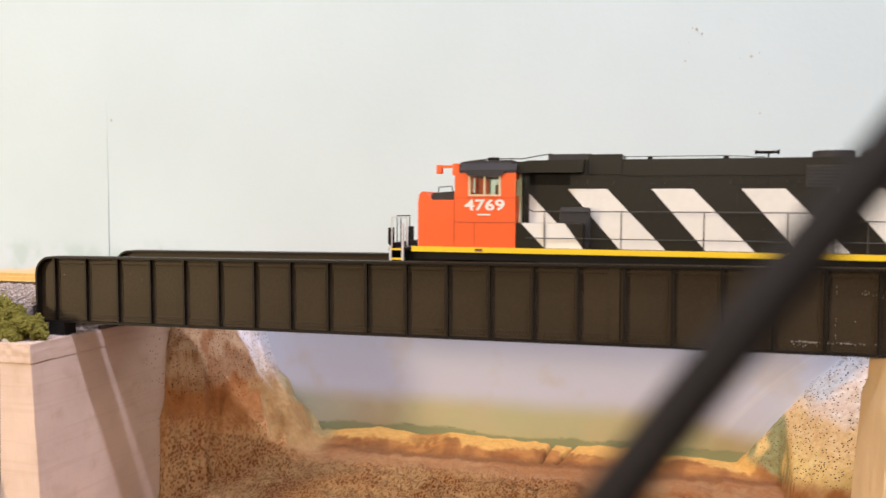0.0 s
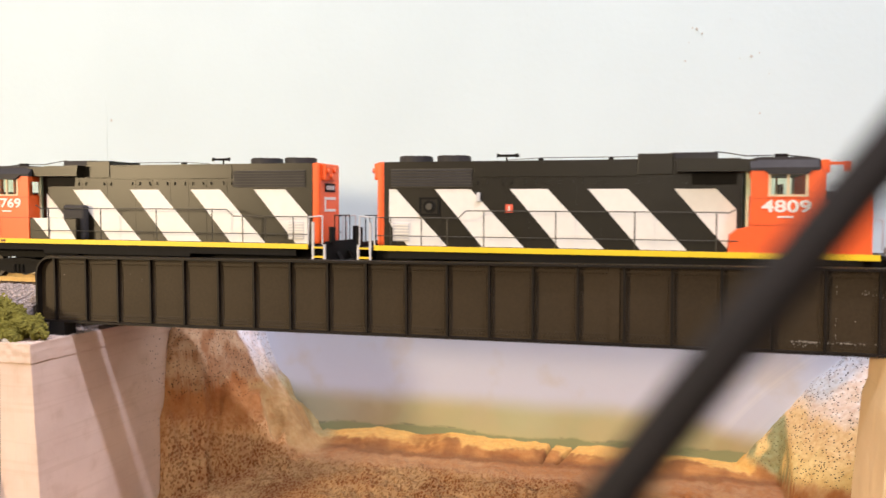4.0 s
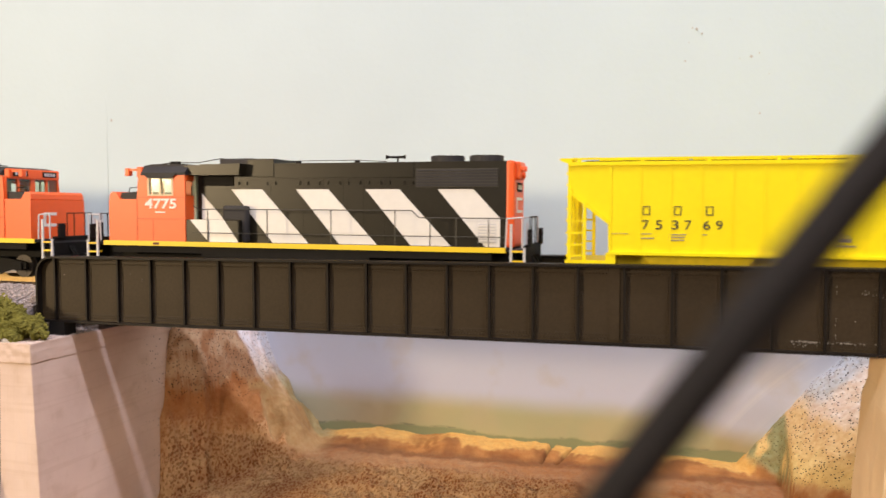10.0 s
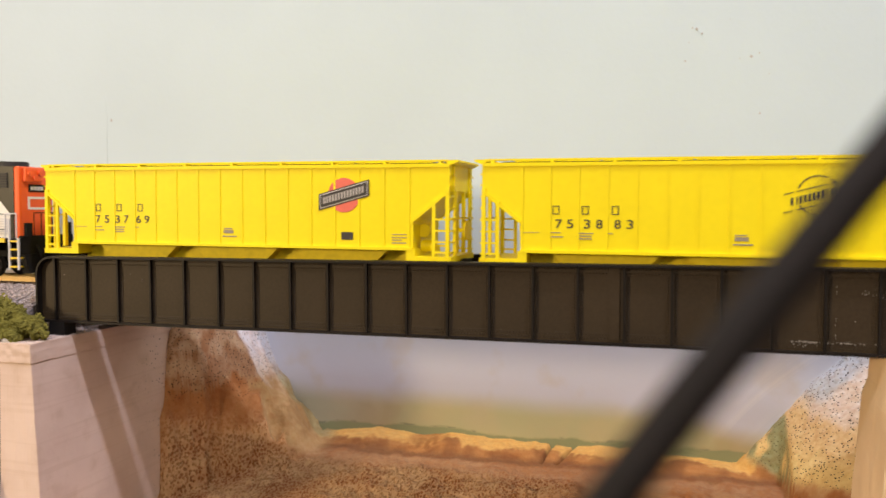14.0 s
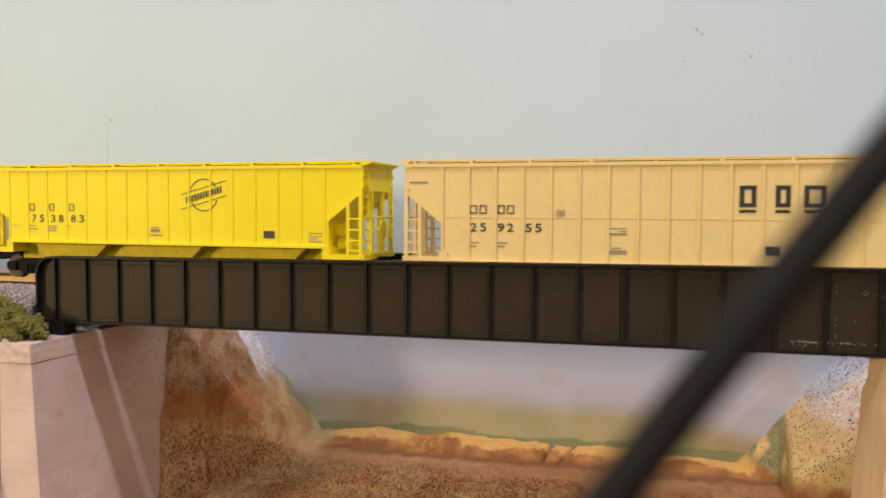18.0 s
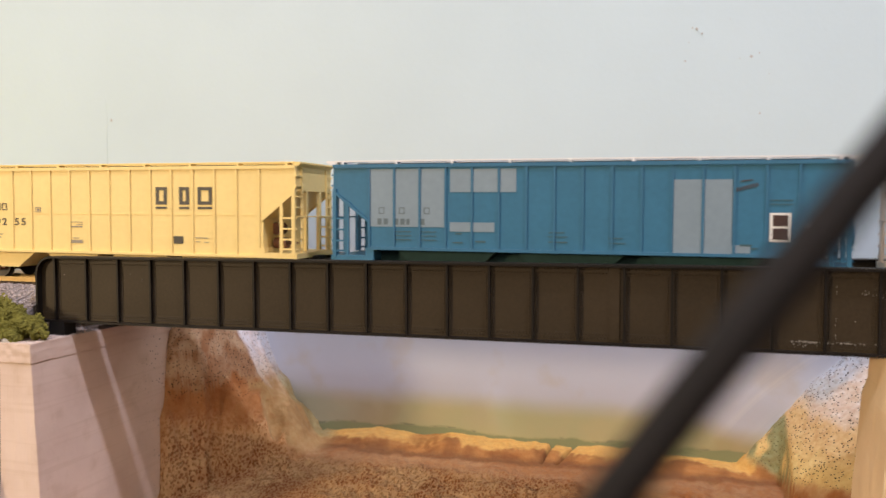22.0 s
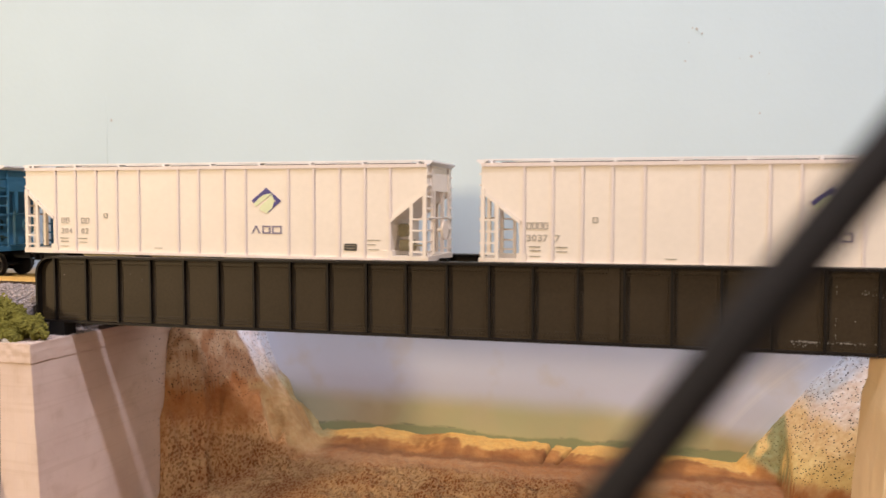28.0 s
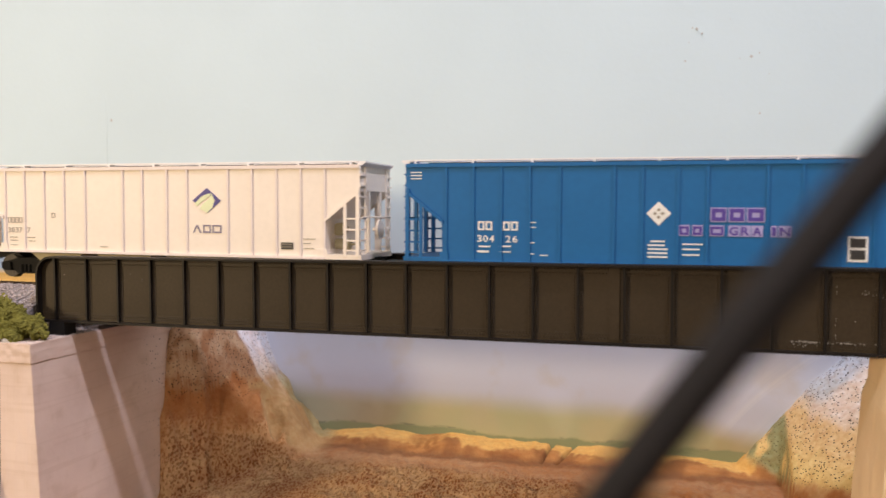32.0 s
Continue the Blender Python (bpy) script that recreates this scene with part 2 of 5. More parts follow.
def terrain_material():
    """Brushed-on paint from the mesh, broken up by grain, open foam cells and pin holes."""
    m, nt, b, co, xyz = node_mat("carved_foam_scenery", 0.9)
    paint, pits, pins = attribute(nt, "paint").outputs["Color"], attribute(nt, "pits").outputs["Fac"], attribute(nt, "pins").outputs["Fac"]
    n1, n2, n4 = noise_of(nt, co, 70, 5), noise_of(nt, co, 420, 5), noise_of(nt, co, 190, 4)
    # open foam cells: hollows in a pale net, drawn out where the knife dragged, their shade put into the colour
    warp = nt.nodes.new("ShaderNodeTexNoise")
    warp.inputs["Scale"].default_value, warp.inputs["Detail"].default_value = 160, 2
    nt.links.new(co.outputs["Object"], warp.inputs["Vector"])
    shift = nt.nodes.new("ShaderNodeVectorMath")
    shift.operation = "MULTIPLY_ADD"
    nt.links.new(warp.outputs["Color"], shift.inputs[0])
    shift.inputs[1].default_value = (0.0012, 0.0012, 0.0012)
    nt.links.new(co.outputs["Object"], shift.inputs[2])
    mp = nt.nodes.new("ShaderNodeMapping")
    mp.inputs["Rotation"].default_value = (0.3, 0.5, 0.6)
    mp.inputs["Scale"].default_value = (1.25, 0.75, 0.85)
    nt.links.new(shift.outputs[0], mp.inputs[0])
    cells = nt.nodes.new("ShaderNodeTexVoronoi")
    cells.inputs["Scale"].default_value, cells.inputs["Randomness"].default_value = 660, 0.85
    nt.links.new(mp.outputs[0], cells.inputs["Vector"])
    worm = nt.nodes.new("ShaderNodeTexNoise")
    worm.inputs["Scale"].default_value, worm.inputs["Detail"].default_value = 900, 1.2
    nt.links.new(mp.outputs[0], worm.inputs["Vector"])
    cd = calc(nt, "MULTIPLY_ADD", worm.outputs[0], 0.55, calc(nt, "MULTIPLY_ADD", cells.outputs["Distance"], 0.62, -0.04))
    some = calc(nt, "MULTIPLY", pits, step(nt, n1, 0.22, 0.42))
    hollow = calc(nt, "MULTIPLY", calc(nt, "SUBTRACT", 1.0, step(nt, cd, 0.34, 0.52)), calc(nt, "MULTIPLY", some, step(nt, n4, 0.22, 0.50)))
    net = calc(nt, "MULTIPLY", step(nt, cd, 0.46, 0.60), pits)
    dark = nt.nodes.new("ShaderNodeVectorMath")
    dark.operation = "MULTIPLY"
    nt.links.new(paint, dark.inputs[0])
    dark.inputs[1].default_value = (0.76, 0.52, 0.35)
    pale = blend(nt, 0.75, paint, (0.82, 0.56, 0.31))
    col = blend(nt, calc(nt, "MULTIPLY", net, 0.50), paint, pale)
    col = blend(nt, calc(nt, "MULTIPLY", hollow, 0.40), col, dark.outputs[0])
    # worn, mottled paint
    grime = calc(nt, "MULTIPLY", step(nt, n4, 0.46, 0.70), 0.45)
    col = blend(nt, grime, col, blend(nt, 0.5, col, dark.outputs[0]))
    col = blend(nt, calc(nt, "MULTIPLY", step(nt, n2, 0.46, 0.66), 0.2), col, dark.outputs[0])
    streak = calc(nt, "MULTIPLY", step(nt, noise_of(nt, co, 330, 5, (0.22, 1.3, 1.0)), 0.44, 0.66), calc(nt, "MULTIPLY_ADD", pits, -0.35, 0.42))
    col = blend(nt, streak, col, blend(nt, 0.6, col, dark.outputs[0]))
    # pin holes in the foam, in slanting pairs and singles, their dark depth put into the colour
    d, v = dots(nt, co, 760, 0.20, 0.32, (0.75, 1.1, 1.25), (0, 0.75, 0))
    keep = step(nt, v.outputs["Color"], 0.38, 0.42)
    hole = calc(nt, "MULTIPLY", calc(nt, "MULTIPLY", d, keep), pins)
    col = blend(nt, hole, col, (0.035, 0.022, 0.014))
    nt.links.new(col, b.inputs["Base Color"])
    h = calc(nt, "SUBTRACT", calc(nt, "MULTIPLY_ADD", n2, 0.5, calc(nt, "MULTIPLY", n4, 0.7)), calc(nt, "MULTIPLY", calc(nt, "MAXIMUM", calc(nt, "MULTIPLY", hole, 0.3), hollow), 0.7))
    relief(nt, b, h, 1.0, 0.0017)
    return m


def plaster_material(name, dark, light, blot):
    m, nt, b, co, xyz = node_mat(name, 0.85)
    n1, n2, n3 = noise_of(nt, co, 32, 5), noise_of(nt, co, 300, 4), noise_of(nt, co, 90, 5)
    lines = noise_of(nt, co, 130, 3, (0.10, 0.10, 4.0))
    col = blend(nt, step(nt, n1, 0.32, 0.66), dark, light)
    col = blend(nt, calc(nt, "MULTIPLY", step(nt, lines, 0.54, 0.66), 0.2), col, blot)
    col = blend(nt, calc(nt, "MULTIPLY", step(nt, n3, 0.52, 0.74), 0.45), col, blot)
    d, v = dots(nt, co, 560, 0.16, 0.28)
    far = step(nt, calc(nt, "ADD", xyz.outputs[1], calc(nt, "MULTIPLY_ADD", n1, 0.06, -0.03)), 0.030, 0.060)
    # pin holes towards the rear, their inner shade painted as dark dots
    hole = calc(nt, "MULTIPLY", calc(nt, "MULTIPLY", d, step(nt, v.outputs["Color"], 0.55, 0.60)), far)
    col = blend(nt, hole, col, (0.08, 0.05, 0.03))
    nt.links.new(col, b.inputs["Base Color"])
    relief(nt, b, calc(nt, "ADD", calc(nt, "MULTIPLY", lines, 0.35), calc(nt, "MULTIPLY_ADD", n2, 0.35, n3)), 0.35, 0.0007)
    return m


def glass_material():
    """Thin tinted plastic glazing with a faint gloss."""
    m = bpy.data.materials.new("green_glazing")
    m.use_nodes = True
    nt = m.node_tree
    nt.nodes.remove(nt.nodes["Principled BSDF"])
    clear, gloss, mix = nt.nodes.new("ShaderNodeBsdfTransparent"), nt.nodes.new("ShaderNodeBsdfGlossy"), nt.nodes.new("ShaderNodeMixShader")
    clear.inputs[0].default_value = (0.94, 0.97, 0.90, 1)
    gloss.inputs["Roughness"].default_value = 0.12
    mix.inputs[0].default_value = 0.05
    nt.links.new(clear.outputs[0], mix.inputs[1])
    nt.links.new(gloss.outputs[0], mix.inputs[2])
    nt.links.new(mix.outputs[0], nt.nodes["Material Output"].inputs[0])
    return m


M["glass"] = glass_material()
M["backdrop"] = backdrop_material()
M["terrain"] = terrain_material()
M["plaster"] = plaster_material("cast_plaster_abutment", (0.63, 0.485, 0.41), (0.72, 0.57, 0.49), (0.55, 0.40, 0.30))
M["plaster_tan"] = plaster_material("cast_plaster_tan", (0.74, 0.55, 0.32), (0.80, 0.60, 0.36), (0.72, 0.52, 0.30))

# ---- mesh helpers, in millimetres ----


def box(bm, x0, x1, y0, y1, z0, z1, bevel=0.0):
    vs = [bm.verts.new((x * MM, y * MM, z * MM)) for x in (x0, x1) for y in (y0, y1) for z in (z0, z1)]
    for f in ((0, 1, 3, 2), (4, 6, 7, 5), (0, 4, 5, 1), (2, 3, 7, 6), (0, 2, 6, 4), (1, 5, 7, 3)):
        bm.faces.new([vs[i] for i in f])
    if bevel:
        es = list({e for v in vs for e in v.link_edges})
        bmesh.ops.bevel(bm, geom=es, offset=bevel * MM, segments=2, affect="EDGES", profile=0.6)


def prism(bm, poly, y0, y1, axis="y"):
    """A flat outline swept along an axis. For y the outline is in x, z; for x in y, z; for z in x, y."""
    def at(p, d):
        p = {"y": (p[0], d, p[1]), "x": (d, p[0], p[1]), "z": (p[0], p[1], d)}[axis]
        return bm.verts.new([c * MM for c in p])
    a, b = [at(p, y0) for p in poly], [at(p, y1) for p in poly]
    n = len(poly)
    bm.faces.new(a)
    bm.faces.new(b[::-1])
    for i in range(n):
        bm.faces.new((a[i], b[i], b[(i + 1) % n], a[(i + 1) % n]))


def rod(bm, p, q, r, n=8, r2=None):
    p, q = Vector(p) * MM, Vector(q) * MM
    d = (q - p).normalized()
    u = d.orthogonal().normalized()
    w = d.cross(u)
    rings = []
    for c, rad in ((p, r), (q, r if r2 is None else r2)):
        rings.append([bm.verts.new(c + (u * math.cos(a) + w * math.sin(a)) * rad * MM)
                      for a in (2 * math.pi * i / n for i in range(n))])
    for i in range(n):
        bm.faces.new((rings[0][i], rings[0][(i + 1) % n], rings[1][(i + 1) % n], rings[1][i]))
    bm.faces.new(rings[0][::-1])
    bm.faces.new(rings[1])


def tube(bm, pts, r, n=6):
    for a, b in zip(pts, pts[1:]):
        rod(bm, a, b, r, n)


def mesh_of(bm, name, material):
    bmesh.ops.recalc_face_normals(bm, faces=bm.faces)
    me = bpy.data.meshes.new(name)
    bm.to_mesh(me)
    bm.free()
    me.materials.append(M[material] if isinstance(material, str) else material)
    return me


def part(name, bm, material, parent, label="", at=None):
    """One mesh object under a thing or under a part."""
    me = bm if isinstance(bm, bpy.types.Mesh) else mesh_of(bm, name, material)
    ob = new(name, me)
    ob.parent = parent
    if at:
        ob.location = [c * MM for c in at]
    if label:
        tagged(ob, label)
    return ob


def B(fn, *args, **kw):
    """A bmesh with one form in it."""
    bm = bmesh.new()
    fn(bm, *args, **kw)
    return bm


def boxes(*items):
    bm = bmesh.new()
    for it in items:
        box(bm, *it)
    return bm


def thing(name, label, category, at=(0, 0, 0), group="", kind=""):
    ob = new(name)
    ob.empty_display_size = 0.005
    ob.location = [c * MM for c in at]
    return tagged(ob, label, category, group, kind)


def solid(name, bm, material, label, category="", kind="", group=""):
    return tagged(new(name, mesh_of(bm, name, material)), label, category, group, kind)


def text_mesh(body, height, weight=0.0, space=1.0):
    """Letters height mm tall, standing in the x-z plane and facing -y."""
    cu = bpy.data.curves.new("lettering", "FONT")
    cu.body, cu.size, cu.extrude = body, height * MM / 0.69, 0.00006
    cu.offset, cu.space_character = weight * MM, space
    cu.resolution_u = 3
    ob = new("lettering", cu)
    me = bpy.data.meshes.new_from_object(ob.evaluated_get(bpy.context.evaluated_depsgraph_get()))
    bpy.data.objects.remove(ob)
    bpy.data.curves.remove(cu)
    me.transform(Matrix.Rotation(math.pi / 2, 4, "X"))
    return me


def letters(name, body, x, y, z, height, width, material, parent, weight=0.0):
    """Lettering fitted between x and x + width."""
    me = text_mesh(body, height, weight)
    xs = [v.co.x for v in me.vertices]
    zs = [v.co.z for v in me.vertices]
    sx = width * MM / (max(xs) - min(xs))
    sz = height * MM / (max(zs) - min(zs))
    me.transform(Matrix.Diagonal((sx, 1, sz, 1)) @ Matrix.Translation((-min(xs), 0, -min(zs))))
    me.materials.append(M[material])
    return part(name, me, None, parent, at=(x, y, z))


def bars(items, y, depth=0.12):
    bm = bmesh.new()
    for x0, x1, z0, z1 in items:
        box(bm, x0, x1, y - depth, y, z0, z1)
    return bm


def ring_marks(xs, z0, z1, w, t=0.45):
    """Hollow upright marks, one for each sign that is not lettered."""
    out = []
    for x in xs:
        out += [(x, x + t, z0, z1), (x + w - t, x + w, z0, z1), (x + t, x + w - t, z1 - t, z1), (x + t, x + w - t, z0, z0 + t)]
    return out


def disc(bm, x, y, z, r, depth=0.15, n=28):
    prism(bm, [(x + r * math.cos(2 * math.pi * i / n), z + r * math.sin(2 * math.pi * i / n)) for i in range(n)], y - depth, y)


# ---- the room that closes the place, and the bench ----
for nm, dims in (("wall_north", (-2400, 2400, 700, 760, -1000, 1500)), ("wall_south", (-2400, 2400, -2060, -2000, 30, 1500)),
                 ("wall_west", (-2460, -2400, -2060, 760, 30, 1500)), ("wall_east", (2400, 2460, -2060, 760, 30, 1500))):
    solid(nm, B(box, *dims), "room", "plain cream painted room wall", kind="structure")
# unseen dark lower walls, added so car sides reflect darkness below eye height
for nm, dims in (("lower_wall_south", (-2400, 2400, -2060, -1990, -1000, 30)), ("lower_wall_west", (-2460, -2390, -2060, 760, -1000, 30)), ("lower_wall_east", (2390, 2460, -2060, 760, -1000, 30))):
    solid(nm, B(box, *dims), "dark_lower_wall", "dark brown lower part of the room wall, added unseen for reflections", kind="structure")
solid("ceiling", B(box, -2460, 2460, -2060, 760, 1500, 1560), "room", "plain grey painted ceiling", kind="structure")
solid("floor", B(box, -2460, 2460, -2060, 760, -1060, -1000), "floor", "brown floor under the layout", kind="structure")
bench = thing("layout_bench", "wooden bench that carries the model scenery", "bench")
part("tabletop", B(box, -2250, 2250, -110, 300, -170, -140), "bench", bench)
for lx in (-2180, -730, 730, 2180):
    for ly in (-80, 270):
        part("leg", B(box, lx - 25, lx + 25, ly - 25, ly + 25, -1000, -170), "bench", bench)


# ---- backdrop: two boards that meet in an open seam ----
bm = bmesh.new()
prism(bm, [(-249.6, -138), (2250, -138), (2250, 520), (-249.6, 520)], 120, 125)
back = solid("backdrop_1", bm, "backdrop", "pale painted sky board with green land at its foot", kind="structure")
bm = bmesh.new()
prism(bm, [(-2250, -138), (-250.5, -138), (-250.4, 20), (-250.0, 60), (-249.75, 110), (-249.65, 520), (-2250, 520)], 120.2, 125)
solid("backdrop_2", bm, "backdrop", "warm pale painted sky board beside an open seam", kind="structure")
bm = bmesh.new()
rnd = random.Random(4)
for cx, cz, r in ((94.7, 121.4, 0.9), (97, 119.0, 0.6), (92.5, 122.0, 0.5), (119.8, 106.7, 0.9), (123.4, 108.3, 0.4), (114.8, 106.0, 0.4), (89.4, 106.1, 0.6),
                  (124.1, 79.5, 0.6), (-246.5, 87.4, 0.9), (110, 125, 0.3), (128, 98, 0.35), (91, 115, 0.3)):
    n = 9
    prism(bm, [(cx + r * rnd.uniform(0.5, 1.1) * math.cos(6.283 * i / n), cz + r * rnd.uniform(0.5, 1.1) * math.sin(6.283 * i / n)) for i in range(n)], 119.75, 119.98)
part("smudge", bm, mat("smudge_grey", (0.49, 0.50, 0.50), 0.8), back, "small grey specks on the sky paint")

# ---- the ravine, one sheet of carved foam ----


def sm(v, lo, hi):
    k = max(0.0, min(1.0, (v - lo) / (hi - lo)))
    return k * k * (3 - 2 * k)


def ground_height(x, y):
    base = -92.5 - 0.24 * (120 - y) + 1.2 * noise.noise((x * 0.03, y * 0.04, 1.0))
    wl = 3 * noise.noise((x * 0.07, y * 0.07, 5.0)) + 2.0 * noise.noise((x * 0.16, y * 0.16, 8.0))
    d = max(0, 94 - 23 * sm(x, -136, -166) - y + 2.2 * wl)
    a = max(0, x + 149 + 0.7 * wl)
    left = -28 + 9 * sm(x, -147, -159) - 2.05 * min(a, 14.5) - 1.24 * max(0, a - 14.5) - (1.4 + 0.6 * sm(x, -144, -172)) * min(d, 13) - (3.0 + 1.2 * sm(x, -144, -172)) * max(0, d - 13)
    # gullies down the brown face
    left -= 1.1 * sm(d, 2, 14) * max(0, noise.noise((x * 0.11 + y * 0.05, y * 0.02, 3.0)) + 0.1)
    # a brown bulge, the notch beside it and a pale lobe at the foot
    for bx_, by_, up, rad in ((-134, 85, 5.5, 9.0), (-122, 92, -4.0, 5.0), (-117, 102, 4.5, 7.0)):
        left += up * math.exp(-((x - bx_) ** 2 + (y - by_) ** 2) / rad ** 2)
    wr = 4 * noise.noise((x * 0.05, y * 0.05, 25.0))
    prof = -36.3 + 0.92 * (x - 164.5) if x > 152.6 else -47.2 + 1.28 * (x - 152.6)
    right = min(prof, -20) - (2.6 - 1.75 * sm(x + 0.3 * wr, 134, 139)) * max(0, 115 - y + 0.3 * wr)
    h = max(base, left, right)
    for other in (base, left, right):
        if other != h and h - other < 4:
            h += (4 - (h - other)) ** 2 / 18
    # bank of sand against the backdrop, broken by two cracks
    if h < -84:
        ragged = noise.noise((x * 0.05, 3.3, 0)) + 0.6 * noise.noise((x * 0.16, 1.3, 0))
        bank = (2.4 + 1.8 * ragged) * sm(x, 112, 70) * sm(x, -100, -84) * sm(y + 2.5 * ragged, 104, 113)
        for xc in (23.0 + 0.25 * (y - 112), 31.5 + 0.5 * (y - 110)):
            bank -= 5.0 * math.exp(-((x - xc) / 0.9) ** 2) * sm(y, 104, 108)
        h += bank
    cell = noise.voronoi(Vector((x * 0.40, y * 0.30, h * 0.3)))[0]
    pit = max(0, 0.45 - cell[0])
    low = sm(h, -66, -82) * sm(y, 100, 86) * (1 - sm(x, 128, 136))
    rough = 1 - 0.7 * sm(y, 96, 106) * sm(h, -80, -86)
    h += rough * 1.3 * noise.noise((x * 0.11, y * 0.11, h * 0.08)) + rough * 0.8 * noise.noise((x * 0.27, y * 0.27, h * 0.2)) - 2.2 * pit * low + 0.3 * noise.noise((x * 0.7, y * 0.7, 2))
    # the hill stands a little off the board
    h -= 5.0 * sm(y, 117.0, 118.5) * sm(x, -131, -124) * sm(x, -104, -110) * sm(noise.noise((x * 0.12, 0, 4)), -0.25, 0.1)
    return h


def mixed(k, a, b):
    return tuple(p + (q - p) * k for p, q in zip(a, b))


ORANGE, BROWN, UMBER, TAN, GREYTAN = (0.48, 0.205, 0.065), (0.36, 0.145, 0.050), (0.24, 0.105, 0.040), (0.54, 0.32, 0.155), (0.37, 0.205, 0.100)
SAND, CREAM, YELLOW, PINKWHITE = (0.78, 0.47, 0.14), (0.72, 0.52, 0.27), (0.80, 0.61, 0.27), (0.76, 0.67, 0.61)
SKYBLUE, TEAL = (0.42, 0.50, 0.60), (0.26, 0.29, 0.155)


def ground_paint(x, y, h):
    """Paint colour, share of open foam cells, share of pin holes."""
    n = noise.noise((x * 0.045, y * 0.045, h * 0.045))
    m = noise.noise((x * 0.13 + 5, y * 0.13, h * 0.13))
    f = noise.noise((x * 0.4, y * 0.4 + 9, h * 0.4))
    g = n + 0.6 * m + 0.35 * f
    yy = y + 2.2 * n + 1.5 * m + 0.7 * f
    # ravine floor
    col = mixed(sm(g, -0.45, 0.35), BROWN, TAN)
    col = mixed(0.45 * sm(noise.noise((x * 0.03 + 40, y * 0.06, 0)), 0.0, 0.4), col, ORANGE)
    col = mixed(0.75 * sm(yy, 86, 92) * (0.6 + 0.4 * sm(f, -0.3, 0.3)), col, GREYTAN)
    col = mixed(0.85 * sm(yy, 98.5, 102), col, UMBER)
    col = mixed(sm(yy, 103.5, 108), col, mixed(sm(m, -0.3, 0.3), (0.34, 0.150, 0.050), (0.47, 0.22, 0.072)))
    gap = noise.noise((x * 0.028 + 3, 7.7, 0)) + 0.5 * noise.noise((x * 0.09, 2.2, 0))
    col = mixed(sm(yy - 12 * max(0, 0.02 - gap) + 1.0 * max(0, gap) + 1.5 * f, 109.8, 112.6), col, mixed(0.5 + f, SAND, (0.72, 0.44, 0.14)))
    col = mixed(0.85 * sm(abs(x + 42 + 6 * m), 12, 6) * sm(y, 106, 109), col, mixed(sm(m + f, -0.3, 0.4), (0.33, 0.145, 0.045), (0.50, 0.24, 0.075)))
    for xc in (23.0 + 0.25 * (y - 112), 31.5 + 0.5 * (y - 110)):
        col = mixed(0.9 * math.exp(-((x - xc) / 0.8) ** 2) * sm(y, 104, 108), col, (0.13, 0.050, 0.018))
    pits, pins = sm(yy, 96, 84) * sm(x + 12 * n, 60, 20), 0.0
    # left hill
    zz = h + 7 * n + 5.5 * m + 2.5 * f
    k = sm(x + 3 * m, -92, -104) * sm(h + 0.35 * (x + 110) + 3 * m, -97, -91)
    if k > 0:
        face = mixed(sm(g, -0.35, 0.5), (0.36, 0.145, 0.048), (0.47, 0.215, 0.078))
        face = mixed(0.35 * sm(x + 3 * m, -158, -163) * sm(h, -50, -62), face, (0.58, 0.34, 0.15))
        # lower face painted brighter to make up for weak light on it
        face = mixed(0.75 * sm(zz, -70, -82), face, (0.80, 0.46, 0.21))
        upper = mixed(sm(m + 0.5 * f + 0.5 * n - 0.25 * sm(h, -46, -34), -0.25, 0.35), (0.56, 0.385, 0.24), (0.38, 0.195, 0.095))
        upper = mixed(0.75 * sm(x + 6 * m, -156, -146) * sm(h + 5 * n, -40, -46), upper, (0.36, 0.20, 0.105))
        upper = mixed(0.8 * sm(zz, -54, -59) * sm(f + m, -0.5, 0.3), upper, (0.46, 0.30, 0.15))
        hill = mixed(sm(zz, -61, -57), face, upper)
        skirt = sm(yy + 2 * m, 87, 89.5) * sm(h + 3 * m, -58, -63)
        hill = mixed(skirt, hill, mixed(sm(g, -0.3, 0.5), (0.42, 0.26, 0.11), (0.54, 0.36, 0.165)))
        rim = sm(yy + 1.5 * m, 92.5, 96) * sm(zz, -70, -58)
        hill = mixed(rim, hill, mixed(sm(h, -62, -40), (0.66, 0.54, 0.40), (0.86, 0.82, 0.85)))
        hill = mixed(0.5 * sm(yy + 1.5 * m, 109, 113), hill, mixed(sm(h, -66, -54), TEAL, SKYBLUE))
        col = mixed(k, col, hill)
        pits = pits * (1 - k) + k * sm(zz, -66, -84) * (1 - skirt)
        pins = k * sm(zz, -68, -60)
    # right hill
    k = sm(x + 1.5 * m, 112, 116) * sm(h + 0.4 * min(0, x - 138) - 0.28 * max(0, 106 - y) + 2 * m + f, -97, -92)
    if k > 0:
        hill = mixed(sm(zz, -66, -52), mixed(sm(h, -84, -70), YELLOW, CREAM), PINKWHITE)
        hill = mixed(0.5 * sm(m + 0.4 * f, 0.1, 0.5), hill, mixed(sm(h, -75, -60), (0.68, 0.50, 0.22), (0.72, 0.58, 0.46)))
        side = sm(x + 0.4 * f, 138.2, 137.4)
        hill = mixed(0.9 * side * sm(m + 0.5 * n, -0.35, -0.05), hill, TEAL)
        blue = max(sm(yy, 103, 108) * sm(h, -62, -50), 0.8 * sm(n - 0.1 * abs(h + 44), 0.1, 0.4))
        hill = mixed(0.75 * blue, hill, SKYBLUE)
        col = mixed(k, col, hill)
        pits *= 1 - k
        pins = max(pins, k * (0.55 if side > 0.5 else 1.0))
    return col, pits, pins


